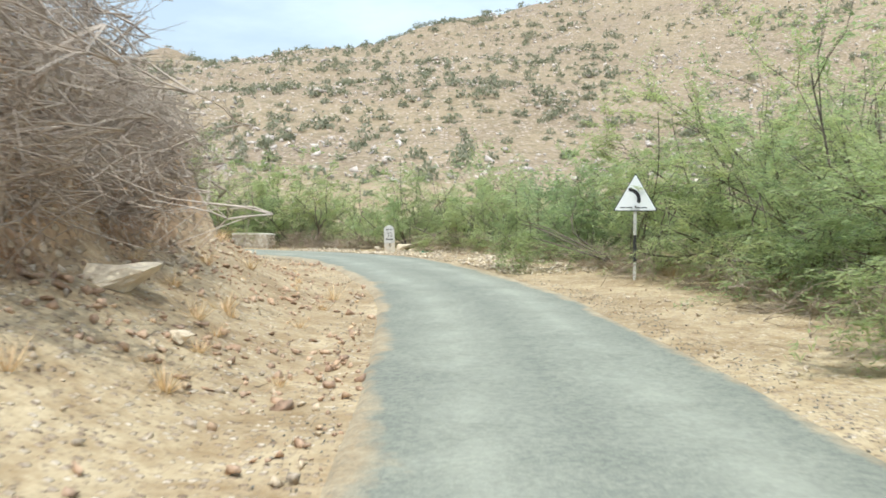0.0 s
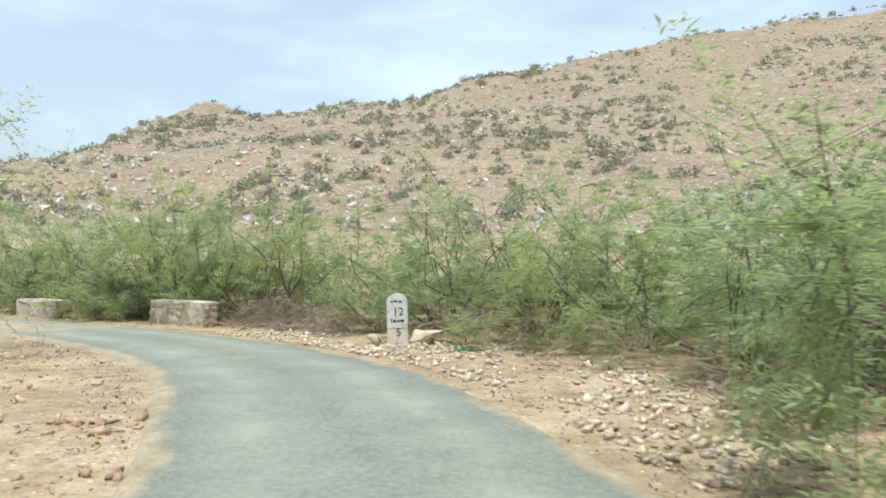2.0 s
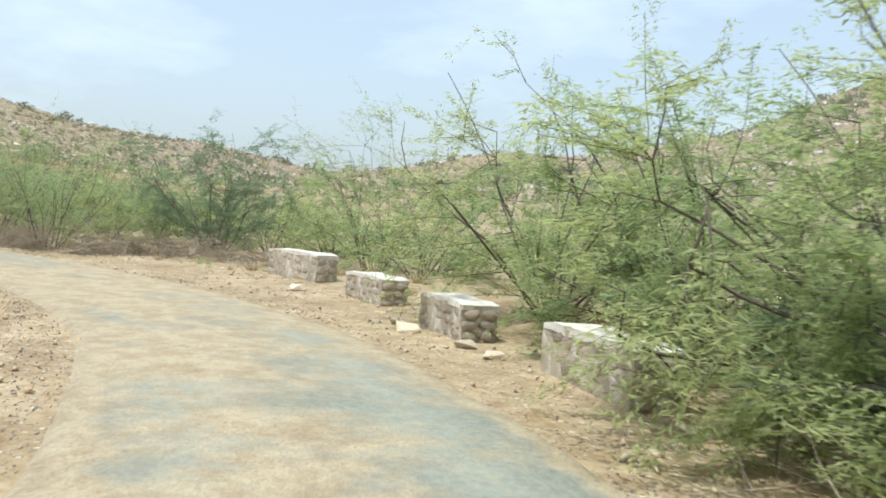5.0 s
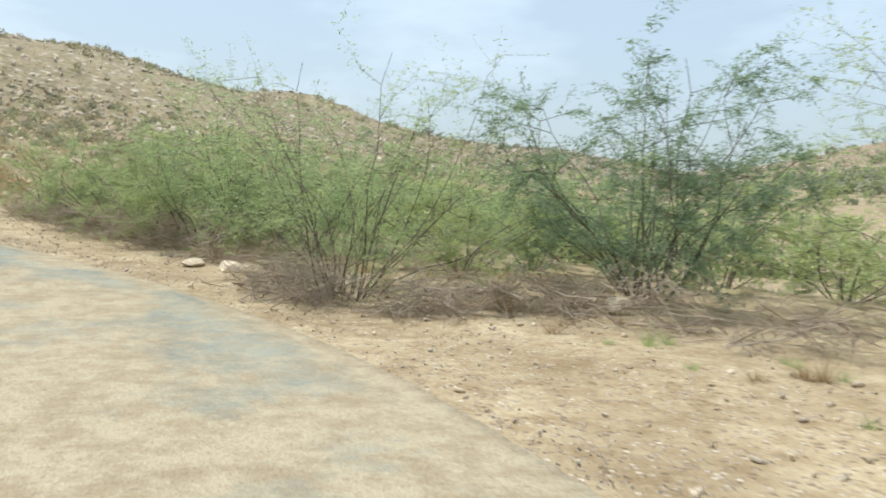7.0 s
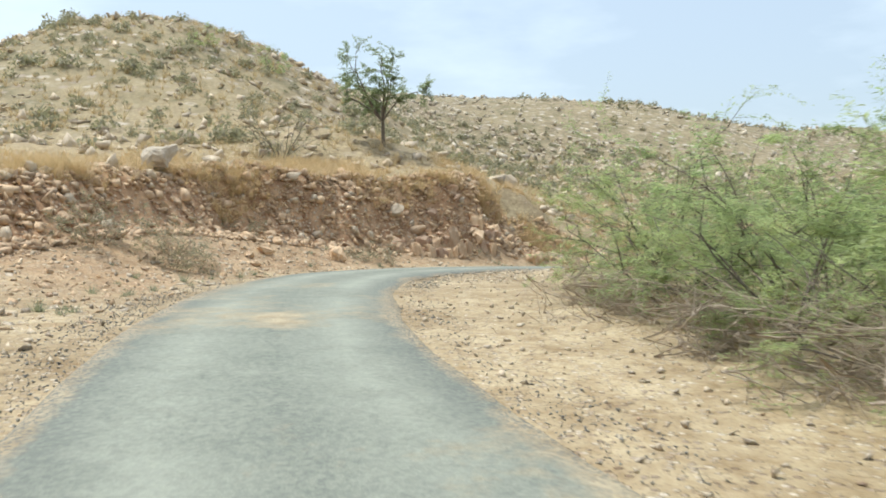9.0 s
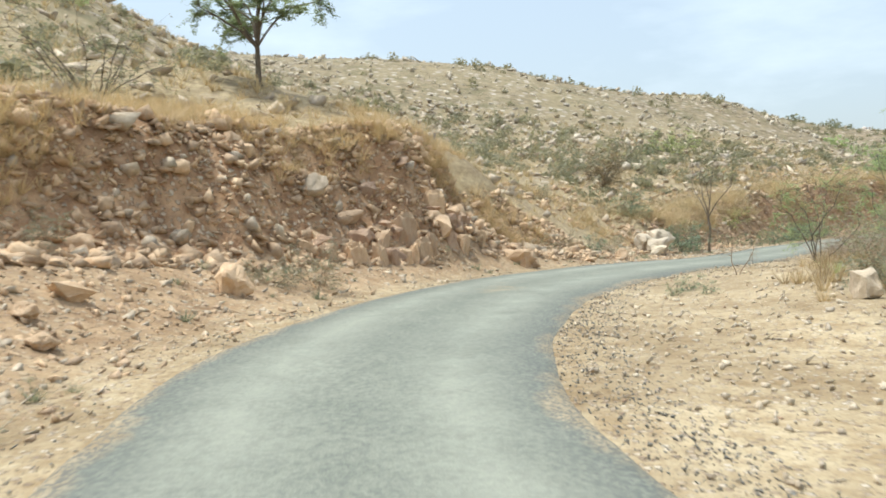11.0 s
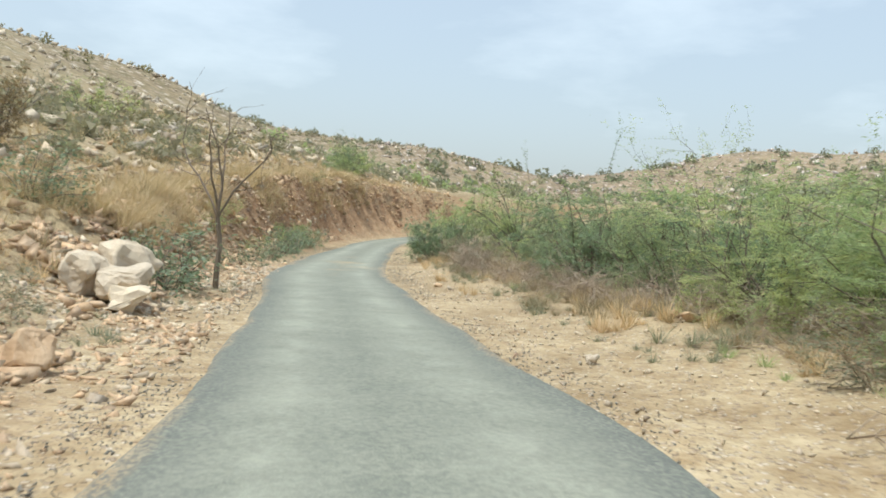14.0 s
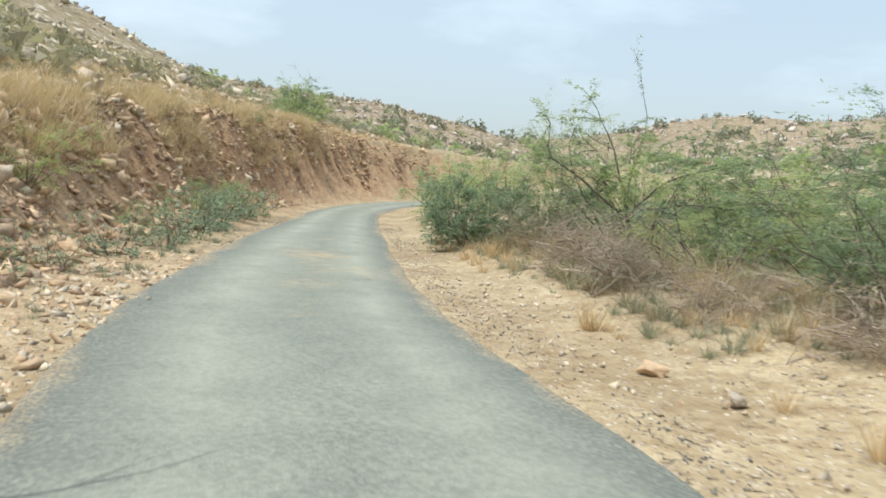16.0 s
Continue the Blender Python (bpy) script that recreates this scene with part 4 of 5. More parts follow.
GRIT = [rock_shape(350 + k, 5, (1, 0.85, 0.75)) for k in range(8)]
CHIPS = [rock_shape(330 + k, 7, (1, 0.85, 0.65)) for k in range(8)]


def scatter(name, x, y, z, size, material, label, category, seed, kind="stuff", lift=0.15, shapes=None):
    """Many stones joined into one mesh."""
    r = np.random.default_rng(seed)
    shapes = shapes or SHAPES
    which = r.integers(0, len(shapes), len(x))
    V, F, n = [], [], 0
    for k, (v, f) in enumerate(shapes):
        i = np.nonzero(which == k)[0]
        if not len(i):
            continue
        a = r.uniform(0, 6.283, len(i))
        c, s = np.cos(a), np.sin(a)
        tip = r.normal(0, 0.25, (len(i), 2))
        q = v[None] * size[i, None, None] * np.stack([r.uniform(0.8, 1.3, len(i)), r.uniform(0.7, 1.1, len(i)), r.uniform(0.7, 1.1, len(i))], 1)[:, None]
        zz = q[..., 2] + q[..., 0] * tip[:, :1] + q[..., 1] * tip[:, 1:]
        w = np.stack([q[..., 0] * c[:, None] - q[..., 1] * s[:, None] + x[i, None], q[..., 0] * s[:, None] + q[..., 1] * c[:, None] + y[i, None], zz + z[i, None] + lift * size[i, None]], -1)
        V.append(w.reshape(-1, 3))
        F.append((f[None] + (n + np.arange(len(i)) * len(v))[:, None, None]).reshape(-1, 3))
        n += len(i) * len(v)
    me = mesh_from(name, np.concatenate(V), np.concatenate(F), material)
    return tagged(new(name, me), label, category, kind=kind)


def strew(seed, count, s0, s1, d0, d1, lo, hi, power=3.0):
    """Random places beside the road, with sizes leaning to the small."""
    r = np.random.default_rng(seed)
    s, d = r.uniform(s0, s1, count), r.uniform(d0, d1, count)
    px = np.interp(s, LINE_S, LINE[:, 0]) + d * np.interp(s, LINE_S, RIGHT[:, 0])
    py = np.interp(s, LINE_S, LINE[:, 1]) + d * np.interp(s, LINE_S, RIGHT[:, 1])
    size = lo + (hi - lo) * r.random(count) ** power
    # stones lie in drifts, not evenly
    keep = fbm(px, py, 2.5, 3, seed) + r.uniform(-0.5, 0.6, count) > 0
    px, py, size = px[keep], py[keep], size[keep]
    return px, py, terrain(px, py), size


scatter("roadside_pebbles", *strew(401, 17000, 2, 140, 1.75, 5.6, 0.018, 0.14, 3.5), M_ROCK, "pale pebbles and chips strewn along the sandy shoulder", "pebbles", 1, shapes=GRIT + CHIPS[:3])
scatter("roadside_pebbles", *strew(402, 14000, 2, 140, -5.5, -1.75, 0.018, 0.16, 3.5), M_ROCK, "pale pebbles and chips strewn along the sandy shoulder", "pebbles", 2, shapes=GRIT + CHIPS[:3])
scatter("roadside_pebbles", *strew(407, 9000, 84, 140, 2.0, 6.0, 0.02, 0.15, 4.0), M_BOULDER, "pale stones and chips strewn along the gravel verge", "pebbles", 22, shapes=GRIT + CHIPS[:3])
scatter("slope_rocks", *strew(416, 10000, 74, 190, -34, -6.8, 0.07, 1.0, 4.5), M_ROCK, "pale rocks strewn over the grassy slope", "rocks", 16, shapes=CHIPS)
scatter("slope_rocks", *strew(417, 4500, 112, 190, -12, -3.0, 0.06, 0.7, 3.5), M_ROCK_RED, "ochre rocks strewn above the far bank", "rocks", 17, shapes=CHIPS)
scatter("verge_rubble", *strew(420, 6500, 19, 36, 1.9, 4.4, 0.03, 0.2, 3.2), M_BOULDER, "pale broken stone heaped along the verge", "rubble", 20, shapes=CHIPS)
scatter("brown_clods", *strew(408, 1500, 2, 140, 1.7, 5.6, 0.02, 0.09, 2.5), M_ROCK_RUST, "brown clods on the sandy shoulder", "clods", 13, shapes=CHIPS)
scatter("dark_clods", *strew(409, 1200, 3, 75, -4.8, -1.2, 0.03, 0.12, 2.5), M_ROCK_RED, "brown clods and stones on the sandy shoulder", "clods", 12)
scatter("dark_clods", *strew(410, 3000, 3, 24, -4.9, -1.6, 0.04, 0.2, 2.6), M_ROCK_RUST, "brown clods of earth and stones below the first bank", "clods", 21, shapes=CHIPS)
scatter("grey_chippings", *strew(403, 20000, 2, 150, 1.35, 2.3, 0.014, 0.05, 2), M_GRAVEL, "loose grey chippings along the asphalt edge", "gravel", 3, shapes=GRIT)
scatter("grey_chippings", *strew(404, 20000, 2, 150, -2.3, -1.35, 0.014, 0.05, 2), M_GRAVEL, "loose grey chippings along the asphalt edge", "gravel", 4, shapes=GRIT)
scatter("grey_chippings", *strew(424, 11000, 70, 150, 1.6, 2.35, 0.02, 0.06, 2), M_GRAVEL, "loose grey chippings along the asphalt edge", "gravel", 24, shapes=GRIT)
scatter("grey_chippings", *strew(425, 11000, 70, 150, -2.35, -1.6, 0.02, 0.06, 2), M_GRAVEL, "loose grey chippings along the asphalt edge", "gravel", 25, shapes=GRIT)
scatter("bank_talus", *strew(405, 12000, 74, 114, -6.0, -1.9, 0.03, 0.27, 3.6), M_ROCK_RED, "ochre rubble fallen at the foot of the bank", "rubble", 5, lift=0.0, shapes=CHIPS + GRIT)
scatter("bank_talus", *strew(415, 5000, 74, 114, -5.6, -2.0, 0.04, 0.28, 3.0), M_ROCK, "pale rubble fallen at the foot of the bank", "rubble", 15, lift=0.0, shapes=CHIPS + GRIT)
scatter("bank_talus", *strew(406, 6500, 109, 130, -4.8, -1.9, 0.03, 0.26, 3.2), M_BOULDER, "pale rubble heaped beside the road", "rubble", 6, lift=0.0, shapes=CHIPS + GRIT)
scatter("bank_talus", *strew(418, 3500, 108, 132, -4.6, -1.9, 0.04, 0.3, 3.2), M_ROCK_RED, "ochre rubble heaped beside the road", "rubble", 23, lift=0.0, shapes=CHIPS)


def bank_places(seed, count, s0, s1, below, above, lo, hi, power):
    r = np.random.default_rng(seed)
    s = r.uniform(s0, s1, count)
    high, toe = cut_bank(s)
    d = -(toe + r.uniform(below, above, count))
    px = np.interp(s, LINE_S, LINE[:, 0]) + d * np.interp(s, LINE_S, RIGHT[:, 0])
    py = np.interp(s, LINE_S, LINE[:, 1]) + d * np.interp(s, LINE_S, RIGHT[:, 1])
    return px, py, terrain(px, py), lo + (hi - lo) * r.random(count) ** power


scatter("bank_stones", *bank_places(411, 7500, 77, 110, -0.4, 2.7, 0.07, 0.5, 2.1), M_ROCK_RED, "stones bedded in the cut earth bank", "stones", 7, lift=0.1, shapes=CHIPS[:5] + GRIT[:4])
scatter("bank_stones", *bank_places(414, 5200, 77, 110, -0.3, 2.6, 0.06, 0.42, 2.4), M_ROCK_RED, "pale ochre stones bedded in the cut earth bank", "stones", 18, lift=0.06, shapes=CHIPS)
scatter("bank_stones", *bank_places(419, 3600, 116, 180, -0.2, 2.4, 0.08, 0.55, 2.4), M_ROCK_RED, "ochre stones bedded in the far cut bank", "stones", 19, lift=0.06, shapes=CHIPS)
scatter("bank_stones", *bank_places(412, 6000, 118, 190, -0.3, 2.0, 0.06, 0.45, 2.2), M_ROCK_RUST, "red stones bedded in the far cut bank", "stones", 8, lift=0.02, shapes=CHIPS)
scatter("bank_blocks", *bank_places(426, 420, 116, 172, -0.1, 2.2, 0.2, 0.75, 2.2), M_ROCK_RED, "larger ochre stones jutting from the far cut bank", "stones", 26, lift=0.08, shapes=CHIPS)
scatter("bank_blocks", *bank_places(427, 300, 116, 172, -0.1, 2.2, 0.2, 0.6, 2.2), M_BOULDER, "larger pale stones jutting from the far cut bank", "stones", 27, lift=0.08, shapes=CHIPS)
scatter("bank_stones", *bank_places(413, 1300, -4, 23, -0.6, 1.7, 0.05, 0.32, 2.5), M_ROCK, "stones bedded in the earth bank", "stones", 9, lift=0.02, shapes=CHIPS)


def hill_stones(name, seed, count, x0, x1, y0, y1, lo, hi, low, material, label, power=3.0):
    r = np.random.default_rng(seed)
    x, y = r.uniform(x0, x1, count), r.uniform(y0, y1, count)
    west, north = hills(x, y)
    keep = (west + north > low) & (fbm(x, y, 16, 3, seed) + r.uniform(-0.6, 0.9, count) > 0)
    x, y = x[keep], y[keep]
    s, d, zr = along(x, y)
    clear = np.abs(d) > 8
    x, y = x[clear], y[clear]
    scatter(name, x, y, terrain(x, y), lo + (hi - lo) * r.random(len(x)) ** power, material, label, "rocks", seed, lift=0.1, shapes=GRIT + CHIPS[:4])


hill_stones("hillside_rocks", 421, 36000, -150, -50, -30, 95, 0.18, 1.5, 1.0, M_ROCK, "grey and cream rocks strewn over the near hillside", 5.0)
hill_stones("hillside_rocks", 422, 40000, -310, -110, -60, 190, 0.35, 1.9, 3.0, M_ROCK_GREY, "grey and cream rocks strewn over the western hill", 4.0)
hill_stones("far_hill_rocks", 423, 34000, -330, 330, 130, 480, 0.7, 3.0, 2.0, M_ROCK_FAR, "pinkish rubble covering the northern hill", 2.6)


def clumps(name, x, y, z, size, material, label, category, seed, blades=38):
    """Many scrub clumps joined into one mesh: small leaves round each centre."""
    r = np.random.default_rng(seed)
    n = len(x)
    way = r.normal(0, 1, (n, blades, 3))
    way /= np.linalg.norm(way, axis=2)[..., None]
    way[..., 2] = np.abs(way[..., 2])
    rad = r.uniform(0.45, 1.0, (n, blades, 1)) * size[:, None, None] * 0.5
    shape = np.stack([r.uniform(0.8, 1.2, n), r.uniform(0.8, 1.2, n), r.uniform(0.9, 1.5, n)], 1)[:, None]
    p = way * rad * shape + np.stack([x, y, z - 0.05 * size], 1)[:, None]
    a = r.normal(0, 1, (n, blades, 3))
    a /= np.linalg.norm(a, axis=2)[..., None]
    b = np.cross(a, way + 0.3 * r.normal(0, 1, way.shape))
    b /= np.linalg.norm(b, axis=2)[..., None] + 1e-9
    k = size[:, None, None] * r.uniform(0.5, 1.0, (n, blades, 1)) * 1.05 / math.sqrt(blades)
    q = np.stack([p - a * k, p + b * k * 1.1, p + a * k], 2).reshape(-1, 3)
    me = mesh_from(name, q, np.arange(len(q)).reshape(-1, 3), material)
    return tagged(new(name, me), label, category, kind="stuff")


def hill_scrub(name, seed, count, x0, x1, y0, y1, lo, hi, low, label, blades, material=None, top=999.0):
    r = np.random.default_rng(seed)
    x, y = r.uniform(x0, x1, count), r.uniform(y0, y1, count)
    west, north = hills(x, y)
    s, d, zr = along(x, y)
    keep = (west + north > low) & (west + north < top) & (np.abs(d) > 9) & (fbm(x, y, 40, 3, seed) + r.uniform(-0.7, 0.9, count) > 0)
    x, y = x[keep], y[keep]
    clumps(name, x, y, terrain(x, y), lo + (hi - lo) * r.random(len(x)) ** 2.2, material or M_LEAF_DULL, label, "scrub", seed, blades)


hill_scrub("hillside_scrub", 431, 4600, -150, -60, -25, 95, 0.35, 1.4, 1.5, "low grey-green scrub dotted over the near hillside", 100)
hill_scrub("hillside_scrub", 436, 1500, -150, -60, -25, 95, 0.9, 2.3, 1.5, "round olive scrub bushes on the near hillside", 110)
hill_scrub("hillside_scrub", 432, 4200, -310, -110, -60, 200, 0.9, 2.6, 3.0, "low grey-green scrub dotted over the western hill", 44)
hill_scrub("far_hill_scrub", 433, 5200, -340, 330, 110, 480, 2.4, 6.0, 0.8, "dark rounded scrub bushes dotted over the northern hill", 64)
hill_scrub("far_hill_scrub", 435, 5200, -340, 330, 110, 480, 0.8, 2.4, 0.8, "small dull scrub dotted over the northern hill", 22)
hill_scrub("valley_scrub", 434, 2200, -330, 130, 75, 240, 1.6, 4.0, -9, "green scrub filling the valley floor", 34, M_LEAF, 14.0)

# ---------------------------------------------------------------- grass and dead brush


def tufts(name, x, y, z, size, material, label, seed, blades=34, spread=0.5, wide=1.0):
    """Many grass tufts joined into one mesh."""
    r = np.random.default_rng(seed)
    n, blades = len(x), int(blades * 1.6)
    az = r.uniform(0, 6.283, (n, blades))
    lean = r.uniform(0.05, spread, (n, blades))
    ln = size[:, None] * r.uniform(0.5, 1.1, (n, blades))
    root = np.stack([x, y, z - 0.03], 1)[:, None] + np.stack([np.cos(az), np.sin(az), 0 * az], -1) * (size[:, None] * 0.18 * r.random((n, blades)))[..., None]
    way = np.stack([np.cos(az) * lean, np.sin(az) * lean, np.ones_like(az)], -1)
    side = np.stack([-np.sin(az), np.cos(az), 0 * az], -1) * (0.003 + 0.0075 * size[:, None, None]) * wide
    tip = root + way * ln[..., None] + np.stack([np.cos(az), np.sin(az), 0 * az], -1) * (lean * ln * 0.6)[..., None]
    q = np.stack([root - side, root + side, tip], 2).reshape(-1, 3)
    me = mesh_from(name, q, np.arange(len(q)).reshape(-1, 3), material)
    return tagged(new(name, me), label, "grass", kind="stuff")


def grass(name, seed, count, s0, s1, d0, d1, lo, hi, material, label, blades=34, spread=0.5, from_toe=False):
    r = np.random.default_rng(seed)
    s, d = r.uniform(s0, s1, count), r.uniform(d0, d1, count)
    if from_toe:
        d = d - cut_bank(s)[1]
    x = np.interp(s, LINE_S, LINE[:, 0]) + d * np.interp(s, LINE_S, RIGHT[:, 0])
    y = np.interp(s, LINE_S, LINE[:, 1]) + d * np.interp(s, LINE_S, RIGHT[:, 1])
    keep = fbm(x, y, 2.2, 3, seed) + r.uniform(-0.45, 0.5, count) > 0
    x, y = x[keep], y[keep]
    tufts(name, x, y, terrain(x, y), lo + (hi - lo) * r.random(len(x)) ** 1.6, material, label, seed, blades, spread)


grass("bank_grass", 441, 4200, 76, 106, -6.5, -1.3, 0.12, 0.6, M_STRAW, "dry straw-coloured grass hanging over the cut bank", blades=24, spread=1.1, from_toe=True)
grass("bank_grass", 454, 1700, 77, 104, -2.3, -1.2, 0.25, 0.6, M_STRAW, "dry straw-coloured grass hanging over the cut bank", blades=26, spread=1.3, from_toe=True)
grass("slope_grass", 442, 10000, 74, 190, -26, -2.2, 0.2, 0.5, M_STRAW, "dry straw-coloured grass on the slope", blades=15, spread=0.7, from_toe=True)
grass("bank_grass", 450, 4200, 112, 190, -9.0, -1.0, 0.2, 0.55, M_STRAW, "dry straw-coloured grass above the far bank", blades=15, spread=0.7, from_toe=True)
grass("bank_grass", 451, 700, 1, 20, -4.0, -0.5, 0.25, 0.6, M_STRAW, "dry straw-coloured grass on top of the first bank", blades=24, spread=0.9, from_toe=True)
grass("bank_grass", 455, 2600, 114, 172, -3.4, -1.2, 0.25, 0.85, M_STRAW, "dry straw-coloured grass hanging over the far bank", blades=22, spread=1.3, from_toe=True)
grass("bank_weeds", 456, 420, 114, 172, -6.0, -0.8, 0.25, 0.8, M_BROWN, "dead brown weeds along the far bank", blades=26, spread=1.0, from_toe=True)
grass("verge_grass", 449, 800, 113, 140, 2.9, 7.5, 0.15, 0.55, M_STRAW, "dry pale grass along the sandy verge", blades=26, spread=0.7)
grass("verge_weeds", 452, 560, 112, 136, 3.8, 6.8, 0.12, 0.42, M_BROWN, "dead brown weeds on the sandy verge", spread=1.4)
grass("verge_weeds", 453, 420, 110, 136, 3.3, 6.5, 0.12, 0.4, M_LEAF_DULL, "dull green weeds on the sandy verge", spread=1.1)
grass("roadside_grass", 443, 500, 60, 140, 4.6, 8.5, 0.15, 0.45, M_STRAW, "dry pale grass below the roadside bushes", spread=0.8)
grass("roadside_weeds", 444, 1300, 2, 140, 4.4, 8.5, 0.15, 0.5, M_BROWN, "dead brown weeds below the roadside bushes", spread=1.2)
grass("roadside_weeds", 445, 700, 2, 75, -8, -2.2, 0.12, 0.35, M_STRAW, "thin dry weeds on the sandy verge", spread=1.2)
grass("green_weeds", 446, 700, 2, 140, 4.0, 9.5, 0.12, 0.35, M_LEAF, "low green weeds below the roadside bushes", spread=1.0)
grass("bank_weeds", 447, 260, 76, 140, -4.2, -2.2, 0.1, 0.28, M_LEAF_DULL, "small grey-green weeds in the rubble", spread=1.0)


def hill_grass(seed, count, x0, x1, y0, y1, lo, hi):
    r = np.random.default_rng(seed)
    x, y = r.uniform(x0, x1, count), r.uniform(y0, y1, count)
    s, d, zr = along(x, y)
    keep = (np.sum(hills(x, y), axis=0) > 1.0) & (np.abs(d) > 8) & (fbm(x, y, 11, 3, seed) + r.uniform(-0.5, 0.7, count) > 0)
    x, y = x[keep], y[keep]
    tufts("hill_grass", x, y, terrain(x, y), lo + (hi - lo) * r.random(len(x)) ** 1.6, M_STRAW, "dry straw-coloured grass among the hillside rocks", seed, 12, 0.8, 2.6)


hill_grass(448, 14000, -150, -50, -28, 95, 0.25, 0.7)


def branch_mesh(name, seed, length, thick, forks, material):
    """One dry forked branch lying along x: a bent stem with side twigs."""
    r = np.random.default_rng(seed)
    out = []
    n = 0
    for _ in range(3):
        p = limb(r, (-0.5 * length, 0, 0.02), (1, r.normal(0, 0.3), r.uniform(-0.05, 0.22)), length * r.uniform(0.6, 1.1), 6, 0.15, -0.02)
        v, f = tube(p, np.linspace(thick * r.uniform(0.7, 1.3), thick * 0.35, 7), 3)
        root = n
        out.append((v, np.vstack([f, [[-n, 1 - n, 1, 0]]]) if n else f))
        n += len(v)
        for _ in range(forks):
            i = r.integers(1, 6)
            tw = limb(r, p[i], r.normal(0, 1, 3) + np.array([0.8, 0, 0]), length * r.uniform(0.15, 0.4), 3, 0.28, 0)
            v, f = tube(tw[::3], np.array([thick * 0.5, thick * 0.2]), 3)
            a = root + 3 * int(i) - n
            out.append((v, np.vstack([f, [[a, a + 1, 1, 0]]])))
            n += len(v)
    return mesh_from(name, *gather(out), material, smooth=True)


BRANCHES = [branch_mesh("branch", 501 + k, 1.5, 0.0085, 5, M_BRUSH) for k in range(8)]
BOUGHS = [branch_mesh("branch", 521 + k, 2.4, 0.012, 9, M_THORN) for k in range(8)]


def dry_brush(x, y, size, turn, pool, count, wide, high, label, group, seed, lift=0.0):
    r = np.random.default_rng(seed)
    heap = empty("dry_brush", Matrix.Translation((x, y, ground_z(x, y) - 0.02 + lift)) @ Matrix.Rotation(turn, 4, "Z") @ Matrix.Diagonal((size, size, size, 1)))
    tagged(heap, label, "brush", group)
    for k in range(count):
        z = high * (k / count) ** 1.3
        p = r.normal(0, 0.34, 2) * wide * (1 - 0.5 * k / count)
        ob = part("branch", pool[r.integers(len(pool))], None, heap)
        ob.matrix_basis = Matrix.Translation((p[0], p[1] * 0.65, z)) @ Matrix.Rotation(r.uniform(0, 6.28), 4, "Z") @ Matrix.Rotation(r.normal(0, 0.22), 4, "Y") @ Matrix.Rotation(r.uniform(0, 6.28), 4, "X")
    return heap


for k, (x, y, q, t) in enumerate((
        (-33.0, 41.1, 0.95, 0.3), (-32.0, 42.4, 0.8, 1.2), (-31.9, 44.6, 0.9, 2.0), (-30.2, 44.9, 1.0, 0.2), (-28.6, 45.5, 0.9, 0.5), (-34.6, 40.6, 0.8, 0.5), (-44.9, 37.4, 1.0, 0.9),
        (-43.0, 38.4, 1.0, 0.6), (-41.2, 39.3, 1.0, 0.5), (-46.9, 36.5, 0.9, 1.0), (-48.6, 35.9, 0.8, 0.8), (-6.2, 36.3, 1.1, 2.3), (-5.0, 35.0, 1.0, 2.2), (-3.9, 33.6, 0.8, 2.0), (-10.6, 38.6, 0.9, 2.5), (-39.0, 40.4, 0.9, 0.6),
        (-90.1, 52.2, 1.1, 0.4), (-79.2, 47.6, 1.0, 0.2), (-77.0, 46.9, 1.0, 0.4), (-81.4, 48.0, 0.9, 0.6), (-83.6, 49.0, 0.8, 0.6), (-60.5, 37.4, 0.9, 0.3), (-88.2, 51.0, 0.8, 0.9), (-86.0, 50.2, 0.8, 0.7), (-74.0, 45.2, 1.0, 0.3),
        (-33.9, 41.3, 0.8, 0.3), (-32.4, 42.6, 0.9, 2.2), (-31.9, 43.7, 0.9, 1.0), (-35.9, 41.2, 0.8, 0.2), (-44.2, 38.5, 0.9, 0.6), (-42.4, 39.8, 1.0, 0.4), (-6.5, 37.6, 0.9, 2.0), (-5.2, 36.9, 0.9, 1.0), (-3.0, 33.9, 0.9, 0.3),
        (-68.6, 40.0, 1.0, 0.4), (-66.4, 39.6, 0.9, 1.2), (-70.4, 41.6, 1.0, 0.2), (-91.6, 53.6, 1.1, 0.8), (-93.0, 54.2, 1.0, 0.1))):
    dry_brush(x, y, q, t, BRANCHES, 22, 1.7, 0.55, "tangle of dry brown branches on the verge", "dry brush heaps", 530 + k)
for k in range(17):
    x, y = beside(4.5 + 1.65 * k, 4.45 + 0.25 * math.sin(2.1 * k))
    dry_brush(x, y, 0.85, 1.7 * k, BRANCHES, 13, 1.9, 0.6, "grey dead twigs under the roadside thicket", "dead undergrowth", 570 + k)
for k in range(15):
    x, y = beside(104 + 2.15 * k, 5.5 + 0.55 * math.sin(1.9 * k))
    dry_brush(x, y, 0.8, 1.3 * k, BRANCHES, 9, 2.0, 0.6, "grey dead twigs along the sandy verge", "dead undergrowth", 610 + k)
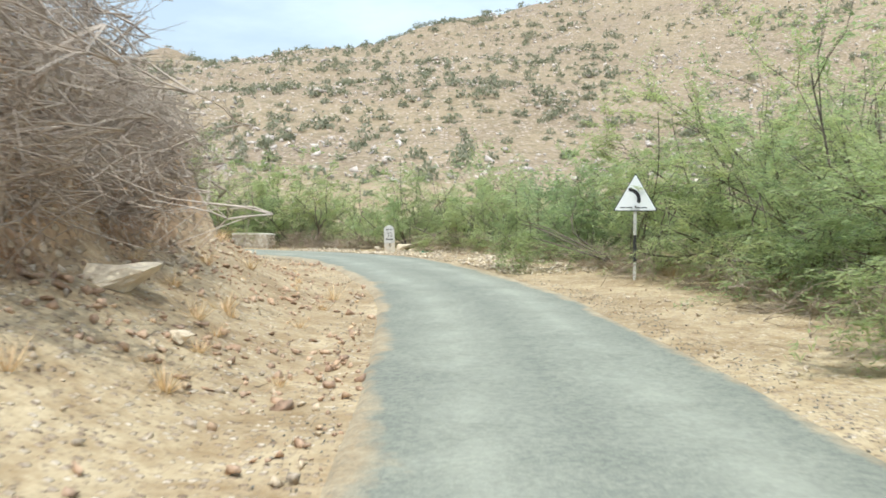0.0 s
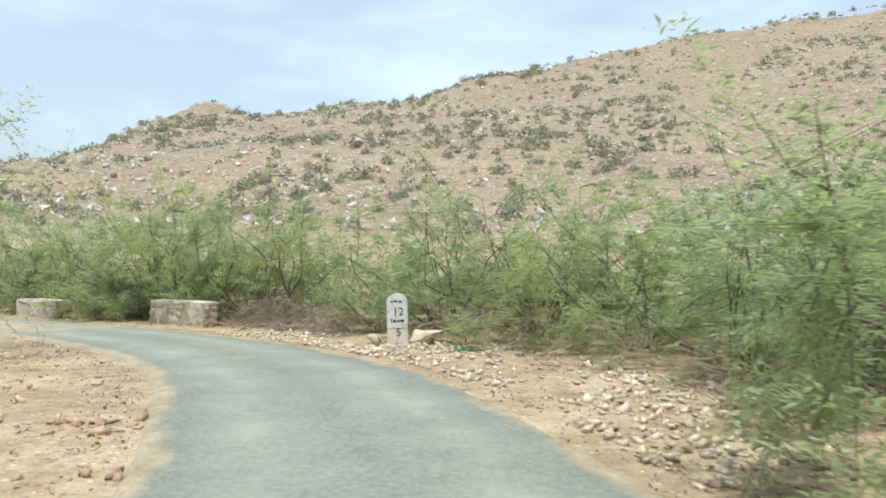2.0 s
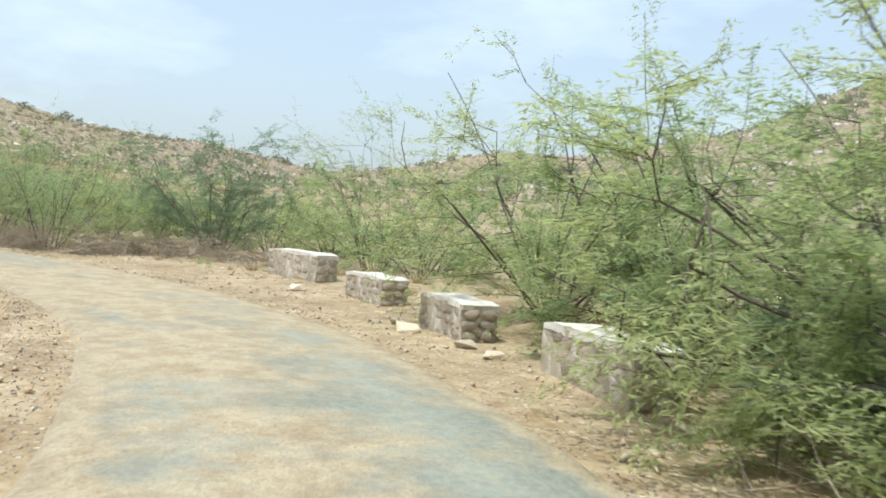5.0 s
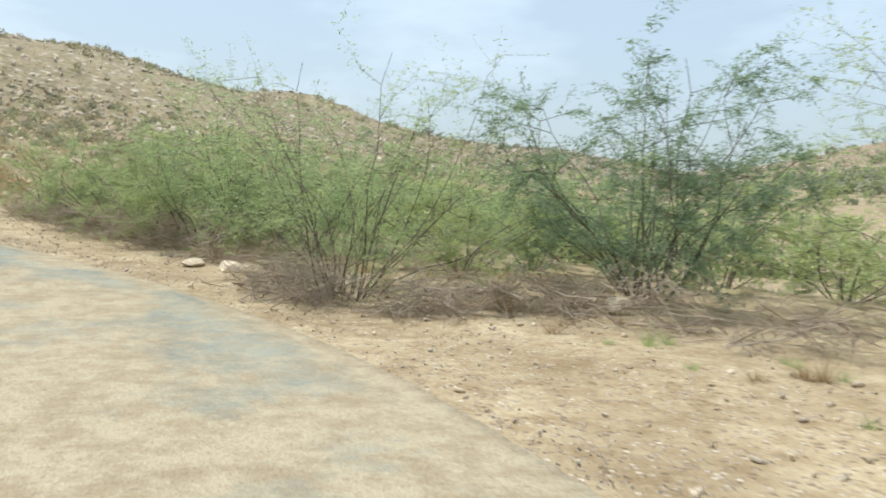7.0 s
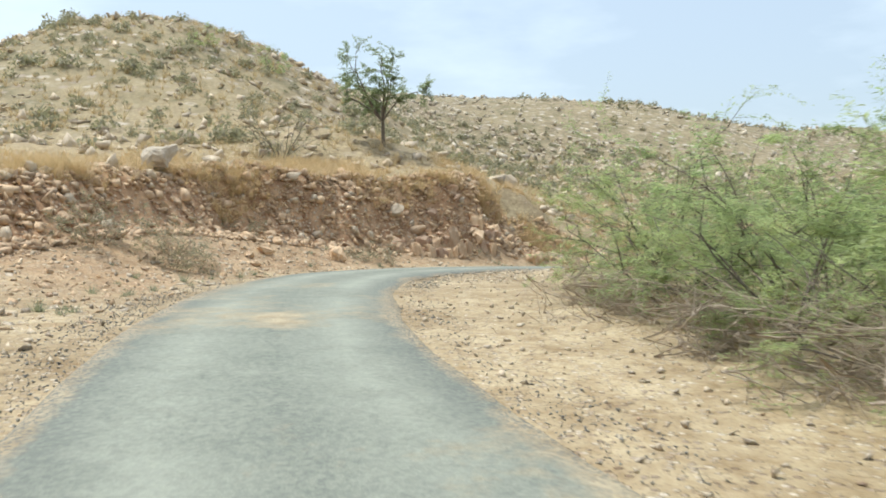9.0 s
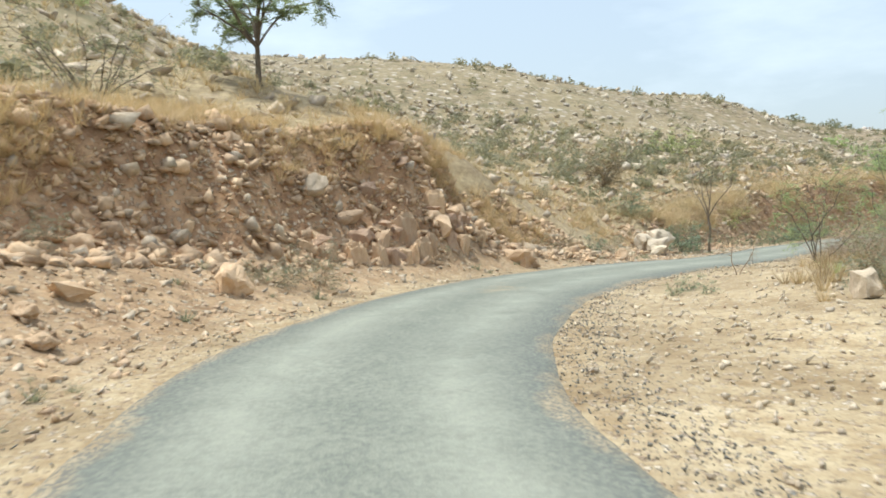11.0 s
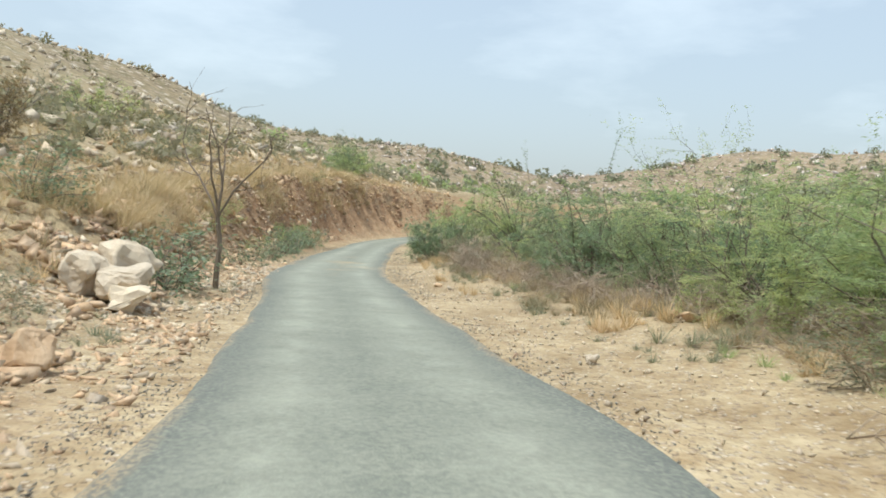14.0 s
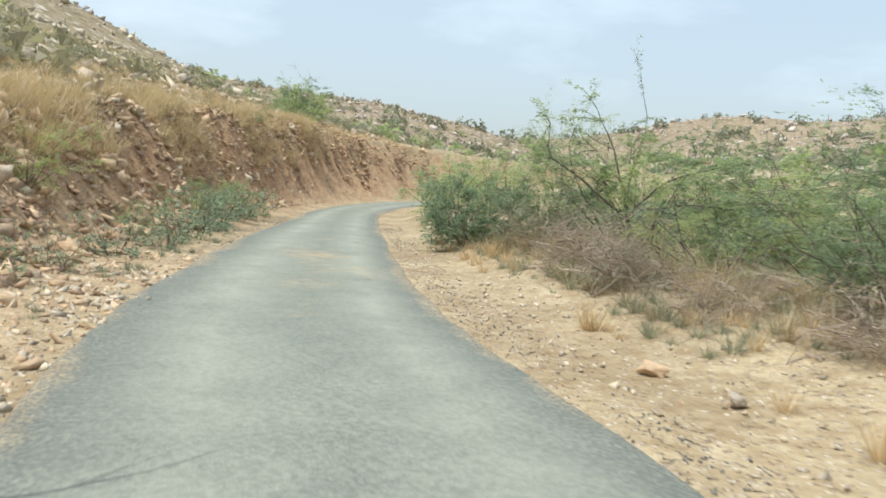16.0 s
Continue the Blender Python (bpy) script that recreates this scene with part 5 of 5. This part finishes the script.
for k, (s, d, q, up) in enumerate(((4.5, -7.0, 1.0, 0), (7.2, -6.9, 1.05, 0.1), (9.8, -6.9, 1.1, 0.1), (12.4, -6.9, 1.1, 0.1), (15.0, -6.8, 1.0, 0), (14.0, -6.1, 0.8, -0.2), (11.0, -6.1, 0.8, -0.2), (16.4, -6.0, 0.7, -0.2), (8.0, -6.1, 0.8, -0.2),
                                 (7.0, -4.6, 0.8, 0.65), (8.6, -4.6, 0.8, 0.7), (10.2, -4.65, 0.75, 0.7), (11.8, -4.7, 0.7, 0.7), (6.2, -4.95, 0.8, 0.5), (7.8, -4.95, 0.85, 0.5), (9.4, -4.95, 0.8, 0.5), (11.0, -4.9, 0.85, 0.5), (12.6, -4.95, 0.8, 0.5))):
    x, y = beside(s, d)
    dry_brush(x, y, q, 1.2 * k, BOUGHS, 24, 2.8, 1.7, "pile of cut grey thorn branches hanging over the bank", "thorn piles", 590 + k, up)

# ---------------------------------------------------------------- named stones


def set_stone(name, mesh, x, y, size, turn, label, category="rock", group="", sink=0.12, tip=0.0, at_z=None):
    ob = new(name, mesh)
    ob.matrix_basis = Matrix.Translation((x, y, ground_z(x, y) + size[2] * (0.37 - sink) if at_z is None else at_z)) @ Matrix.Rotation(turn, 4, "Z") @ Matrix.Rotation(tip, 4, "X") @ Matrix.Diagonal((*size, 1))
    return tagged(ob, label, category, group)


PALE = [boulder_mesh("boulder", 601 + k, M_BOULDER, points=12, rough=0.12, worn=0.03) for k in range(3)]
OCHRE = [boulder_mesh("rock", 611 + k, M_ROCK_RED, boxy=True, worn=0.045, rough=0.09) for k in range(4)]
RUST = [boulder_mesh("rock", 651 + k, (M_ROCK_RUST, M_ROCK_RED)[k % 2], points=14, worn=0.03, rough=0.09) for k in range(4)]
GREY = [boulder_mesh("rock", 621 + k, M_ROCK, points=15) for k in range(3)]
SHARD = [boulder_mesh("rock", 631 + k, M_BOULDER, rough=0.03, worn=0.02, squash=(1, 1, 0.8), boxy=True) for k in range(2)]
STAND = [boulder_mesh("rock", 641 + k, (M_ROCK_RED, M_ROCK_RUST)[k % 3 == 2], rough=0.13, worn=0.08, squash=(1, 1, 1.1), boxy="block") for k in range(5)]
set_stone("boulder", PALE[0], -82.6, 38.5, (1.65, 1.25, 1.15), 0.3, "smooth cream boulder beside the road", "boulder", "cream boulders")
set_stone("boulder", PALE[1], -83.7, 38.7, (1.5, 1.15, 1.65), 1.3, "smooth cream boulder beside the road", "boulder", "cream boulders")
set_stone("boulder", PALE[2], -81.8, 38.5, (1.0, 0.9, 0.8), 2.1, "smooth cream boulder beside the road", "boulder", "cream boulders")
set_stone("boulder", PALE[1], -83.0, 37.9, (1.25, 1.0, 1.2), 0.7, "smooth cream boulder beside the road", "boulder", "cream boulders")
set_stone("boulder", OCHRE[0], -77.0, 36.1, (0.62, 0.55, 0.75), 0.4, "upright ochre boulder in rubble at the roadside", "boulder")
set_stone("rock_slab", STAND[1], -70.3, 32.2, (1.45, 0.8, 0.75), 0.6, "tilted ochre slab lying at the foot of the bank", "rock", tip=0.15, sink=0.4)
set_stone("rock", RUST[1], -68.4, 30.25, (1.45, 1.2, 1.35), 0.2, "large ochre rock jutting from the cut bank", "rock", at_z=1.85)
set_stone("rock", GREY[0], -65.7, 27.7, (0.8, 0.7, 0.75), 0.9, "pale rock set high in the cut bank", "rock", sink=0.1)
set_stone("block", OCHRE[3], -60.2, 27.5, (0.65, 0.5, 0.75), 0.5, "squared ochre block at the foot of the bank", "rock")
set_stone("boulder", PALE[0], -57.3, 23.2, (1.9, 1.4, 1.5), 0.8, "white block of stone on the bank's lip", "boulder")
set_stone("boulder", PALE[2], -2.98, 8.05, (1.1, 0.75, 0.55), 0.9, "flat cream boulder on the sandy slope", "boulder")
set_stone("rock", PALE[1], -2.3, 7.2, (0.3, 0.25, 0.2), 0.2, "small pale rock on the sandy slope", "rock")
set_stone("rock", SHARD[0], -37.3, 40.5, (0.72, 0.3, 0.32), 0.55, "long white rock leaning on the verge", "rock", tip=0.2)
set_stone("rock", PALE[2], -31.7, 45.1, (0.6, 0.5, 0.5), 2.2, "white rock among dry brush", "rock")
set_stone("rock", GREY[1], -38.2, 39.9, (0.9, 0.5, 0.3), 2.6, "flat sandy rock on the verge", "rock")
set_stone("rock", GREY[2], -58.0, 35.5, (0.55, 0.5, 0.55), 0.6, "pale rock on the gravel verge", "rock")
set_stone("rock", PALE[1], -81.4, 28.3, (2.0, 1.5, 1.3), 0.6, "large pale rock on the grassy slope", "rock")
set_stone("rock", GREY[0], -84.5, 28.5, (1.8, 1.3, 1.5), 1.4, "tilted grey rock on the grassy slope", "rock", tip=0.4)
set_stone("rock", GREY[2], -4.6, 19.5, (0.95, 0.5, 0.5), 2.4, "dark broken rock at the end of the bank", "rock")
set_stone("rock", PALE[2], -5.2, 19.9, (0.6, 0.5, 0.45), 1.1, "pale rock at the end of the bank", "rock")
set_stone("rock", PALE[1], -2.4, 30.4, (0.5, 0.4, 0.42), 1.0, "tan rock beside the kilometre stone", "rock")
set_stone("rock", PALE[2], -1.35, 30.5, (0.8, 0.45, 0.5), 0.3, "tan rock beside the kilometre stone", "rock")
for x, y, q in ((-16.2, 40.55, 0.34), (-17.4, 40.75, 0.45), (-15.4, 40.2, 0.3), (-22.9, 42.7, 0.42), (-12.3, 39.0, 0.26), (-18.3, 41.3, 0.3)):
    set_stone("rock", SHARD[int(q * 100) % 2], x, y, (q, q * 0.7, q * 0.5), 3 * x, "pale loose rock at the foot of a parapet", "rock", "rocks by the parapets")
for k, (x, y, q) in enumerate(((-77.4, 45.8, 0.34), (-77.0, 45.6, 0.38), (-74.6, 34.5, 0.42), (-73.2, 34.5, 0.4), (-75.7, 42.0, 0.3), (-76.3, 35.6, 0.3), (-79.5, 36.9, 0.35), (-56.2, 26.6, 0.4), (-57.3, 26.5, 0.5), (-55.6, 27.1, 0.35), (-87.2, 48.3, 0.3), (-86.2, 47.9, 0.26))):
    set_stone("rock", (OCHRE + PALE)[k % 7], x, y, (q, q * 0.8, q * 0.75), x, "loose ochre rock on the verge", "rock", "loose roadside rocks")
r = np.random.default_rng(77)
for k, (x, y, w, h) in enumerate(((-65.2, 28.75, 0.5, 0.9), (-65.65, 29.1, 0.42, 1.0), (-66.0, 29.3, 0.4, 1.35), (-66.5, 29.55, 0.5, 1.0), (-66.75, 29.75, 0.36, 1.2), (-67.1, 29.9, 0.55, 1.1),
                                  (-67.6, 30.1, 0.45, 1.3), (-68.2, 30.45, 0.5, 1.0), (-68.7, 30.75, 0.5, 0.9), (-66.35, 29.05, 0.6, 1.1), (-67.3, 29.55, 0.6, 1.2), (-65.5, 28.5, 0.5, 0.9),
                                  (-69.2, 30.6, 0.6, 0.8), (-69.8, 31.2, 0.5, 0.7), (-64.6, 28.2, 0.5, 0.7), (-68.9, 30.1, 0.7, 0.9))):
    set_stone("standing_rock", STAND[k % 5], x, y, (w * 0.85, w * 0.8, h * r.uniform(0.6, 1.05)), 0.55 + r.normal(0, 0.5), "upright ochre rock standing out of the cut bank", "rock", "standing bank rocks", sink=0.36, tip=r.normal(0.05, 0.09))
    for _ in range(2):
        size = w * r.uniform(0.8, 1.5)
        set_stone("bank_rock", RUST[r.integers(4)], x + r.uniform(-0.3, 0.5), y - r.uniform(0.2, 1.0), (size * 1.2, size, size), r.uniform(0, 6), "rusty angular rock bedded in the cut bank", "rock", "standing bank rocks", sink=0.36, tip=r.normal(0, 0.4))

# ---------------------------------------------------------------- road sign


def ngon_prism(points, depth):
    """A flat plate: outline in x and z, thick in y."""
    bm = bmesh.new()
    a = [bm.verts.new((x, 0, z)) for x, z in points]
    b = [bm.verts.new((x, depth, z)) for x, z in points]
    bm.faces.new(a)
    bm.faces.new(b[::-1])
    n = len(points)
    for i in range(n):
        bm.faces.new((a[i], b[i], b[(i + 1) % n], a[(i + 1) % n])[::-1])
    bmesh.ops.recalc_face_normals(bm, faces=bm.faces[:])
    return bm


M_SIGN_WHITE = paint_material("sign_white_paint", (0.82, 0.84, 0.84), (0.40, 0.39, 0.36), 0.5, 0.56, 0.7)
M_SIGN_BLACK = paint_material("sign_black_paint", (0.028, 0.028, 0.03), (0.22, 0.2, 0.18), 0.5, 0.6, 0.75)
M_POST_WHITE = paint_material("post_white_paint", (0.66, 0.65, 0.60), (0.34, 0.29, 0.22), 0.6)
M_POST_BLACK = paint_material("post_black_paint", (0.035, 0.035, 0.035), (0.2, 0.17, 0.14), 0.6)


def build_sign():
    x, y = 3.92, 17.25
    base = empty("warning_sign", Matrix.Translation((x, y, ground_z(x, y))) @ Matrix.Rotation(radians(-7), 4, "Z"))
    tagged(base, "faded white triangular bend sign on a black-and-white post", "road sign")
    lift = 1.31 - ground_z(x, y)

    def tri(side, z0, trim=0.0):
        h = side * 0.866
        c = [(-side / 2, z0), (side / 2, z0), (0, z0 + h)]
        out = []
        for i in range(3):
            p, q0, q1 = np.array(c[i]), np.array(c[i - 1]), np.array(c[(i + 1) % 3])
            out += [tuple(p + (q0 - p) * trim), tuple(p + (q1 - p) * trim)]
        return out

    plate = part("plate", ngon_prism(tri(0.9, lift - 0.02, 0.03), 0.012), M_SIGN_BLACK, base, "black-edged backing plate")
    face = part("face", ngon_prism(tri(0.845, lift - 0.003, 0.03), 0.006), M_SIGN_WHITE, base, "white painted face with rust stains")
    face.location.y = -0.005
    # bend symbol
    bm = bmesh.new()
    rows = []
    for k in range(15):
        t = k / 14
        a = radians(-20 + 112 * t)
        rad = 0.2
        cx, cz = -0.13, lift + 0.22
        w = 0.036 if k else 0.034
        rows.append([bm.verts.new((cx + (rad + o) * math.cos(a), -0.009, cz + (rad + o) * math.sin(a))) for o in (-w, w)])
    for p, q in zip(rows, rows[1:]):
        bm.faces.new((p[0], p[1], q[1], q[0]))
    ext = bmesh.ops.extrude_face_region(bm, geom=bm.faces[:])
    for v in [g for g in ext["geom"] if isinstance(g, bmesh.types.BMVert)]:
        v.co.y += 0.004
    bmesh.ops.recalc_face_normals(bm, faces=bm.faces[:])
    part("bend_symbol", bm, M_SIGN_BLACK, base, "black curved bend symbol")
    # worn line of writing under the symbol
    for k, (px, w) in enumerate(((-0.25, 0.1), (-0.12, 0.12), (0.05, 0.09), (0.17, 0.12))):
        bm = bmesh.new()
        bmesh.ops.create_cube(bm, size=1, matrix=Matrix.Translation((px, -0.008, lift + 0.055)) @ Matrix.Diagonal((w, 0.003, 0.018, 1)))
        part("writing_bar", bm, M_SIGN_BLACK, base)
    for z0, z1, m, lab in ((-0.3, 0.36, M_POST_WHITE, "white lower post band"), (0.36, 0.92, M_POST_BLACK, "black middle post band"), (0.92, lift + 0.45, M_POST_WHITE, "white upper post band")):
        bm = bmesh.new()
        bmesh.ops.create_cone(bm, cap_ends=True, segments=14, radius1=0.034, radius2=0.033, depth=z1 - z0, matrix=Matrix.Translation((0, 0.05, (z0 + z1) / 2)))
        part("post_band", bm, m, base, lab)
    for z in (lift + 0.08, lift + 0.38):
        bm = bmesh.new()
        bmesh.ops.create_cone(bm, cap_ends=True, segments=8, radius1=0.014, radius2=0.012, depth=0.012, matrix=Matrix.Translation((0, -0.01, z)) @ Matrix.Rotation(radians(90), 4, "X"))
        part("bolt", bm, M_POST_BLACK, base)


build_sign()

# ---------------------------------------------------------------- kilometre stone

M_KM = paint_material("km_stone_limewash", (0.62, 0.61, 0.57), (0.33, 0.31, 0.28), 0.85, 0.48, 0.66, 7.0)
M_KM_LOW = paint_material("km_stone_bare_base", (0.60, 0.51, 0.38), (0.62, 0.60, 0.55), 0.9, 0.44, 0.6, 6.0)
M_INK = paint_material("km_black_lettering", (0.03, 0.03, 0.03), (0.3, 0.29, 0.27), 0.8, 0.62, 0.75, 14.0)


def rounded_slab(width, z0, z1, depth, arch):
    pts = [(-width / 2, z0), (width / 2, z0)]
    if arch:
        for k in range(13):
            a = math.pi * k / 12
            pts.append((width / 2 * math.cos(a), z1 - width * 0.42 + width * 0.42 * math.sin(a)))
    else:
        pts += [(width / 2, z1), (-width / 2, z1)]
    bm = ngon_prism(pts, depth)
    bmesh.ops.bevel(bm, geom=[e for e in bm.edges if e.calc_length() > 0.02], offset=0.014, segments=2, affect="EDGES", clamp_overlap=True)
    return bm


def build_km_stone():
    x, y = -1.9, 30.2
    base = empty("kilometre_stone", Matrix.Translation((x, y, ground_z(x, y) + 0.02)) @ Matrix.Rotation(radians(4), 4, "Z") @ Matrix.Rotation(radians(-2), 4, "Y"))
    tagged(base, "weathered white round-topped kilometre stone with black figures", "milestone")
    part("head", rounded_slab(0.375, 0.30, 0.94, 0.2, True), M_KM, base, "whitewashed rounded head")
    foot = part("foot", rounded_slab(0.378, -0.2, 0.305, 0.208, False), M_KM_LOW, base, "bare yellowish foot")
    foot.location.y = -0.004
    for text, size, z, yy in (("12", 0.20, 0.545, -0.004), ("5", 0.20, 0.17, -0.008)):
        cu = bpy.data.curves.new("figure", "FONT")
        cu.body, cu.size, cu.align_x, cu.extrude = text, size, "CENTER", 0.002
        tmp = bpy.data.objects.new("figure", cu)
        scene.collection.objects.link(tmp)
        me = bpy.data.meshes.new_from_object(tmp.evaluated_get(bpy.context.evaluated_depsgraph_get()))
        bpy.data.objects.remove(tmp)
        me.materials.clear()
        me.materials.append(M_INK)
        ob = part("figure", me, None, base)
        ob.matrix_basis = Matrix.Translation((0.02, yy, z)) @ Matrix.Rotation(radians(90), 4, "X")
    for px, z, w, h in ((-0.09, 0.79, 0.05, 0.03), (-0.02, 0.8, 0.05, 0.035), (0.06, 0.79, 0.06, 0.035), (-0.1, 0.45, 0.02, 0.08), (-0.05, 0.44, 0.05, 0.045), (0.02, 0.44, 0.05, 0.04), (0.09, 0.445, 0.06, 0.05)):
        bm = bmesh.new()
        bmesh.ops.create_cube(bm, size=1, matrix=Matrix.Translation((px, -0.003, z)) @ Matrix.Diagonal((w, 0.004, h, 1)))
        part("writing_bar", bm, M_INK, base)


build_km_stone()

# ---------------------------------------------------------------- litter

M_SCRAP = paint_material("green_plastic", (0.03, 0.30, 0.16), (0.25, 0.3, 0.22), 0.4, 0.6, 0.75, 9.0)


def build_scrap(x, y):
    bm = bmesh.new()
    bmesh.ops.create_grid(bm, x_segments=7, y_segments=5, size=0.5)
    for v in bm.verts:
        v.co.x *= 0.30
        v.co.y *= 0.2
        v.co.z = 0.05 + 0.05 * noise.noise(v.co * 14) + 0.02 * noise.noise(v.co * 40)
    ext = bmesh.ops.extrude_face_region(bm, geom=bm.faces[:])
    for v in [g for g in ext["geom"] if isinstance(g, bmesh.types.BMVert)]:
        v.co.z -= 0.006
    bmesh.ops.recalc_face_normals(bm, faces=bm.faces[:])
    me = bpy.data.meshes.new("plastic_scrap")
    bm.to_mesh(me)
    bm.free()
    me.materials.append(M_SCRAP)
    ob = new("plastic_scrap", me)
    ob.matrix_basis = Matrix.Translation((x, y, ground_z(x, y) - 0.03)) @ Matrix.Rotation(0.5, 4, "Z") @ Matrix.Rotation(0.25, 4, "X")
    tagged(ob, "crumpled green plastic scrap on the verge", "litter")


build_scrap(-0.66, 29.05)

# ---------------------------------------------------------------- parapet walls

M_MORTAR = paint_material("lime_mortar", (0.40, 0.34, 0.26), (0.66, 0.62, 0.54), 0.95, 0.5, 0.62, 4.5)
M_CAP = paint_material("plaster_cap", (0.66, 0.62, 0.54), (0.44, 0.38, 0.30), 0.9, 0.5, 0.66, 5.0)
M_WALL_STONE = stone_material("wall_stone", (0.33, 0.275, 0.205), (0.52, 0.455, 0.36), (0.60, 0.55, 0.47))
WALL_STONES = []
for k in range(6):
    v, f = rock_shape(701 + k, 22, (1.0, 0.55, 0.85))
    v = v / (v.max(0) - v.min(0))  # one unit wide, deep and high
    WALL_STONES.append(mesh_from("stone", v, f, M_WALL_STONE))


def build_parapet(x, y, length, height, thick, turn, seed):
    r = np.random.default_rng(seed)
    base = empty("parapet_wall", Matrix.Translation((x, y, ground_z(x, y))) @ Matrix.Rotation(turn, 4, "Z"))
    tagged(base, "low rubble-stone parapet with a pale plastered top", "parapet", "roadside parapets")
    bm = bmesh.new()
    bmesh.ops.create_cube(bm, size=1, matrix=Matrix.Translation((0, 0, height / 2 - 0.2)) @ Matrix.Diagonal((length, thick, height + 0.36, 1)))
    bmesh.ops.subdivide_edges(bm, edges=bm.edges[:], cuts=5, use_grid_fill=True)
    for v in bm.verts:
        v.co += Vector((noise.noise(v.co * 3 + Vector((seed, 0, 0))), noise.noise(v.co * 3 + Vector((0, seed, 0))), 0)) * 0.03
    part("mortar_core", bm, M_MORTAR, base)
    bm = bmesh.new()
    bmesh.ops.create_cube(bm, size=1, matrix=Matrix.Translation((0, 0, height - 0.01)) @ Matrix.Diagonal((length + 0.005, thick + 0.008, 0.05, 1)))
    bmesh.ops.subdivide_edges(bm, edges=bm.edges[:], cuts=6, use_grid_fill=True)
    for v in bm.verts:
        sag = 2.2 * abs(noise.noise(v.co * 6 + Vector((0, 0, seed)))) if v.co.z < height - 0.03 else 0.5 * noise.noise(v.co * 5)
        v.co += Vector((noise.noise(v.co * 4 + Vector((seed, 1, 0))), noise.noise(v.co * 4 + Vector((1, seed, 0))), -sag)) * 0.035
        if abs(v.co.x) > length / 2 - 0.06:
            v.co.z -= 0.03
    part("cap", bm, M_CAP, base, "pale plastered cap, chipped at the edges")
    rows = 3
    for side in (-1, 1):
        for k in range(rows):
            px = -length / 2 + 0.05
            zc = (height - 0.06) * (k + 0.5) / rows
            while px < length / 2 - 0.08:
                w = r.uniform(0.16, 0.46)
                ob = part("stone", WALL_STONES[r.integers(6)], None, base)
                hh = (height - 0.05) / rows
                ob.matrix_basis = Matrix.Translation((min(px + w / 2, length / 2 - w * 0.3), side * (thick / 2 - 0.02), zc + r.normal(0, 0.015))) @ Matrix.Rotation(r.normal(0, 0.15), 4, "Y") @ Matrix.Diagonal((w * 1.04, 0.062, hh * r.uniform(0.85, 1.2), 1))
                px += w + 0.015
    for end in (-1, 1):
        for k in range(rows):
            zc = (height - 0.06) * (k + 0.5) / rows
            for py in (-thick / 4, thick / 4):
                ob = part("stone", WALL_STONES[r.integers(6)], None, base)
                ob.matrix_basis = Matrix.Translation((end * (length / 2 - 0.005), py, zc)) @ Matrix.Rotation(radians(90), 4, "Z") @ Matrix.Diagonal((thick / 2 * r.uniform(0.9, 1.05), 0.085, (height - 0.05) / rows, 1))


for k, (x, y, ln, hh, turn) in enumerate(((-8.25, 36.8, 2.1, 0.62, 148), (-13.7, 39.9, 1.9, 0.52, 152), (-17.1, 41.3, 1.6, 0.48, 156), (-20.9, 43.0, 1.8, 0.48, 162), (-25.0, 44.2, 2.4, 0.6, 172))):
    build_parapet(x, y, ln, hh, 0.5, radians(turn), 800 + k)

# ---------------------------------------------------------------- stones of the cut bank, one by one

BANK_STONES = []
for k in range(8):
    v, f = rock_shape(741 + k, 13, (1.0, 0.8, 0.75), k % 2 == 0)
    BANK_STONES.append(mesh_from("stone", v, f, (M_ROCK_RED, M_ROCK, M_ROCK_RED)[k % 3]))
bx, by, bz, bs = bank_places(751, 290, 80, 108, -0.1, 2.3, 0.2, 0.62, 1.4)
r = np.random.default_rng(752)
for k in range(len(bx)):
    ob = part("stone", BANK_STONES[k % 8], None, ground)
    ob.matrix_basis = Matrix.Translation((bx[k], by[k], bz[k] + 0.05 * bs[k])) @ Matrix.Rotation(r.uniform(0, 6.28), 4, "Z") @ Matrix.Rotation(r.normal(0, 0.4), 4, "X") @ Matrix.Diagonal((bs[k], bs[k] * 0.85, bs[k] * r.uniform(0.7, 1.3), 1))
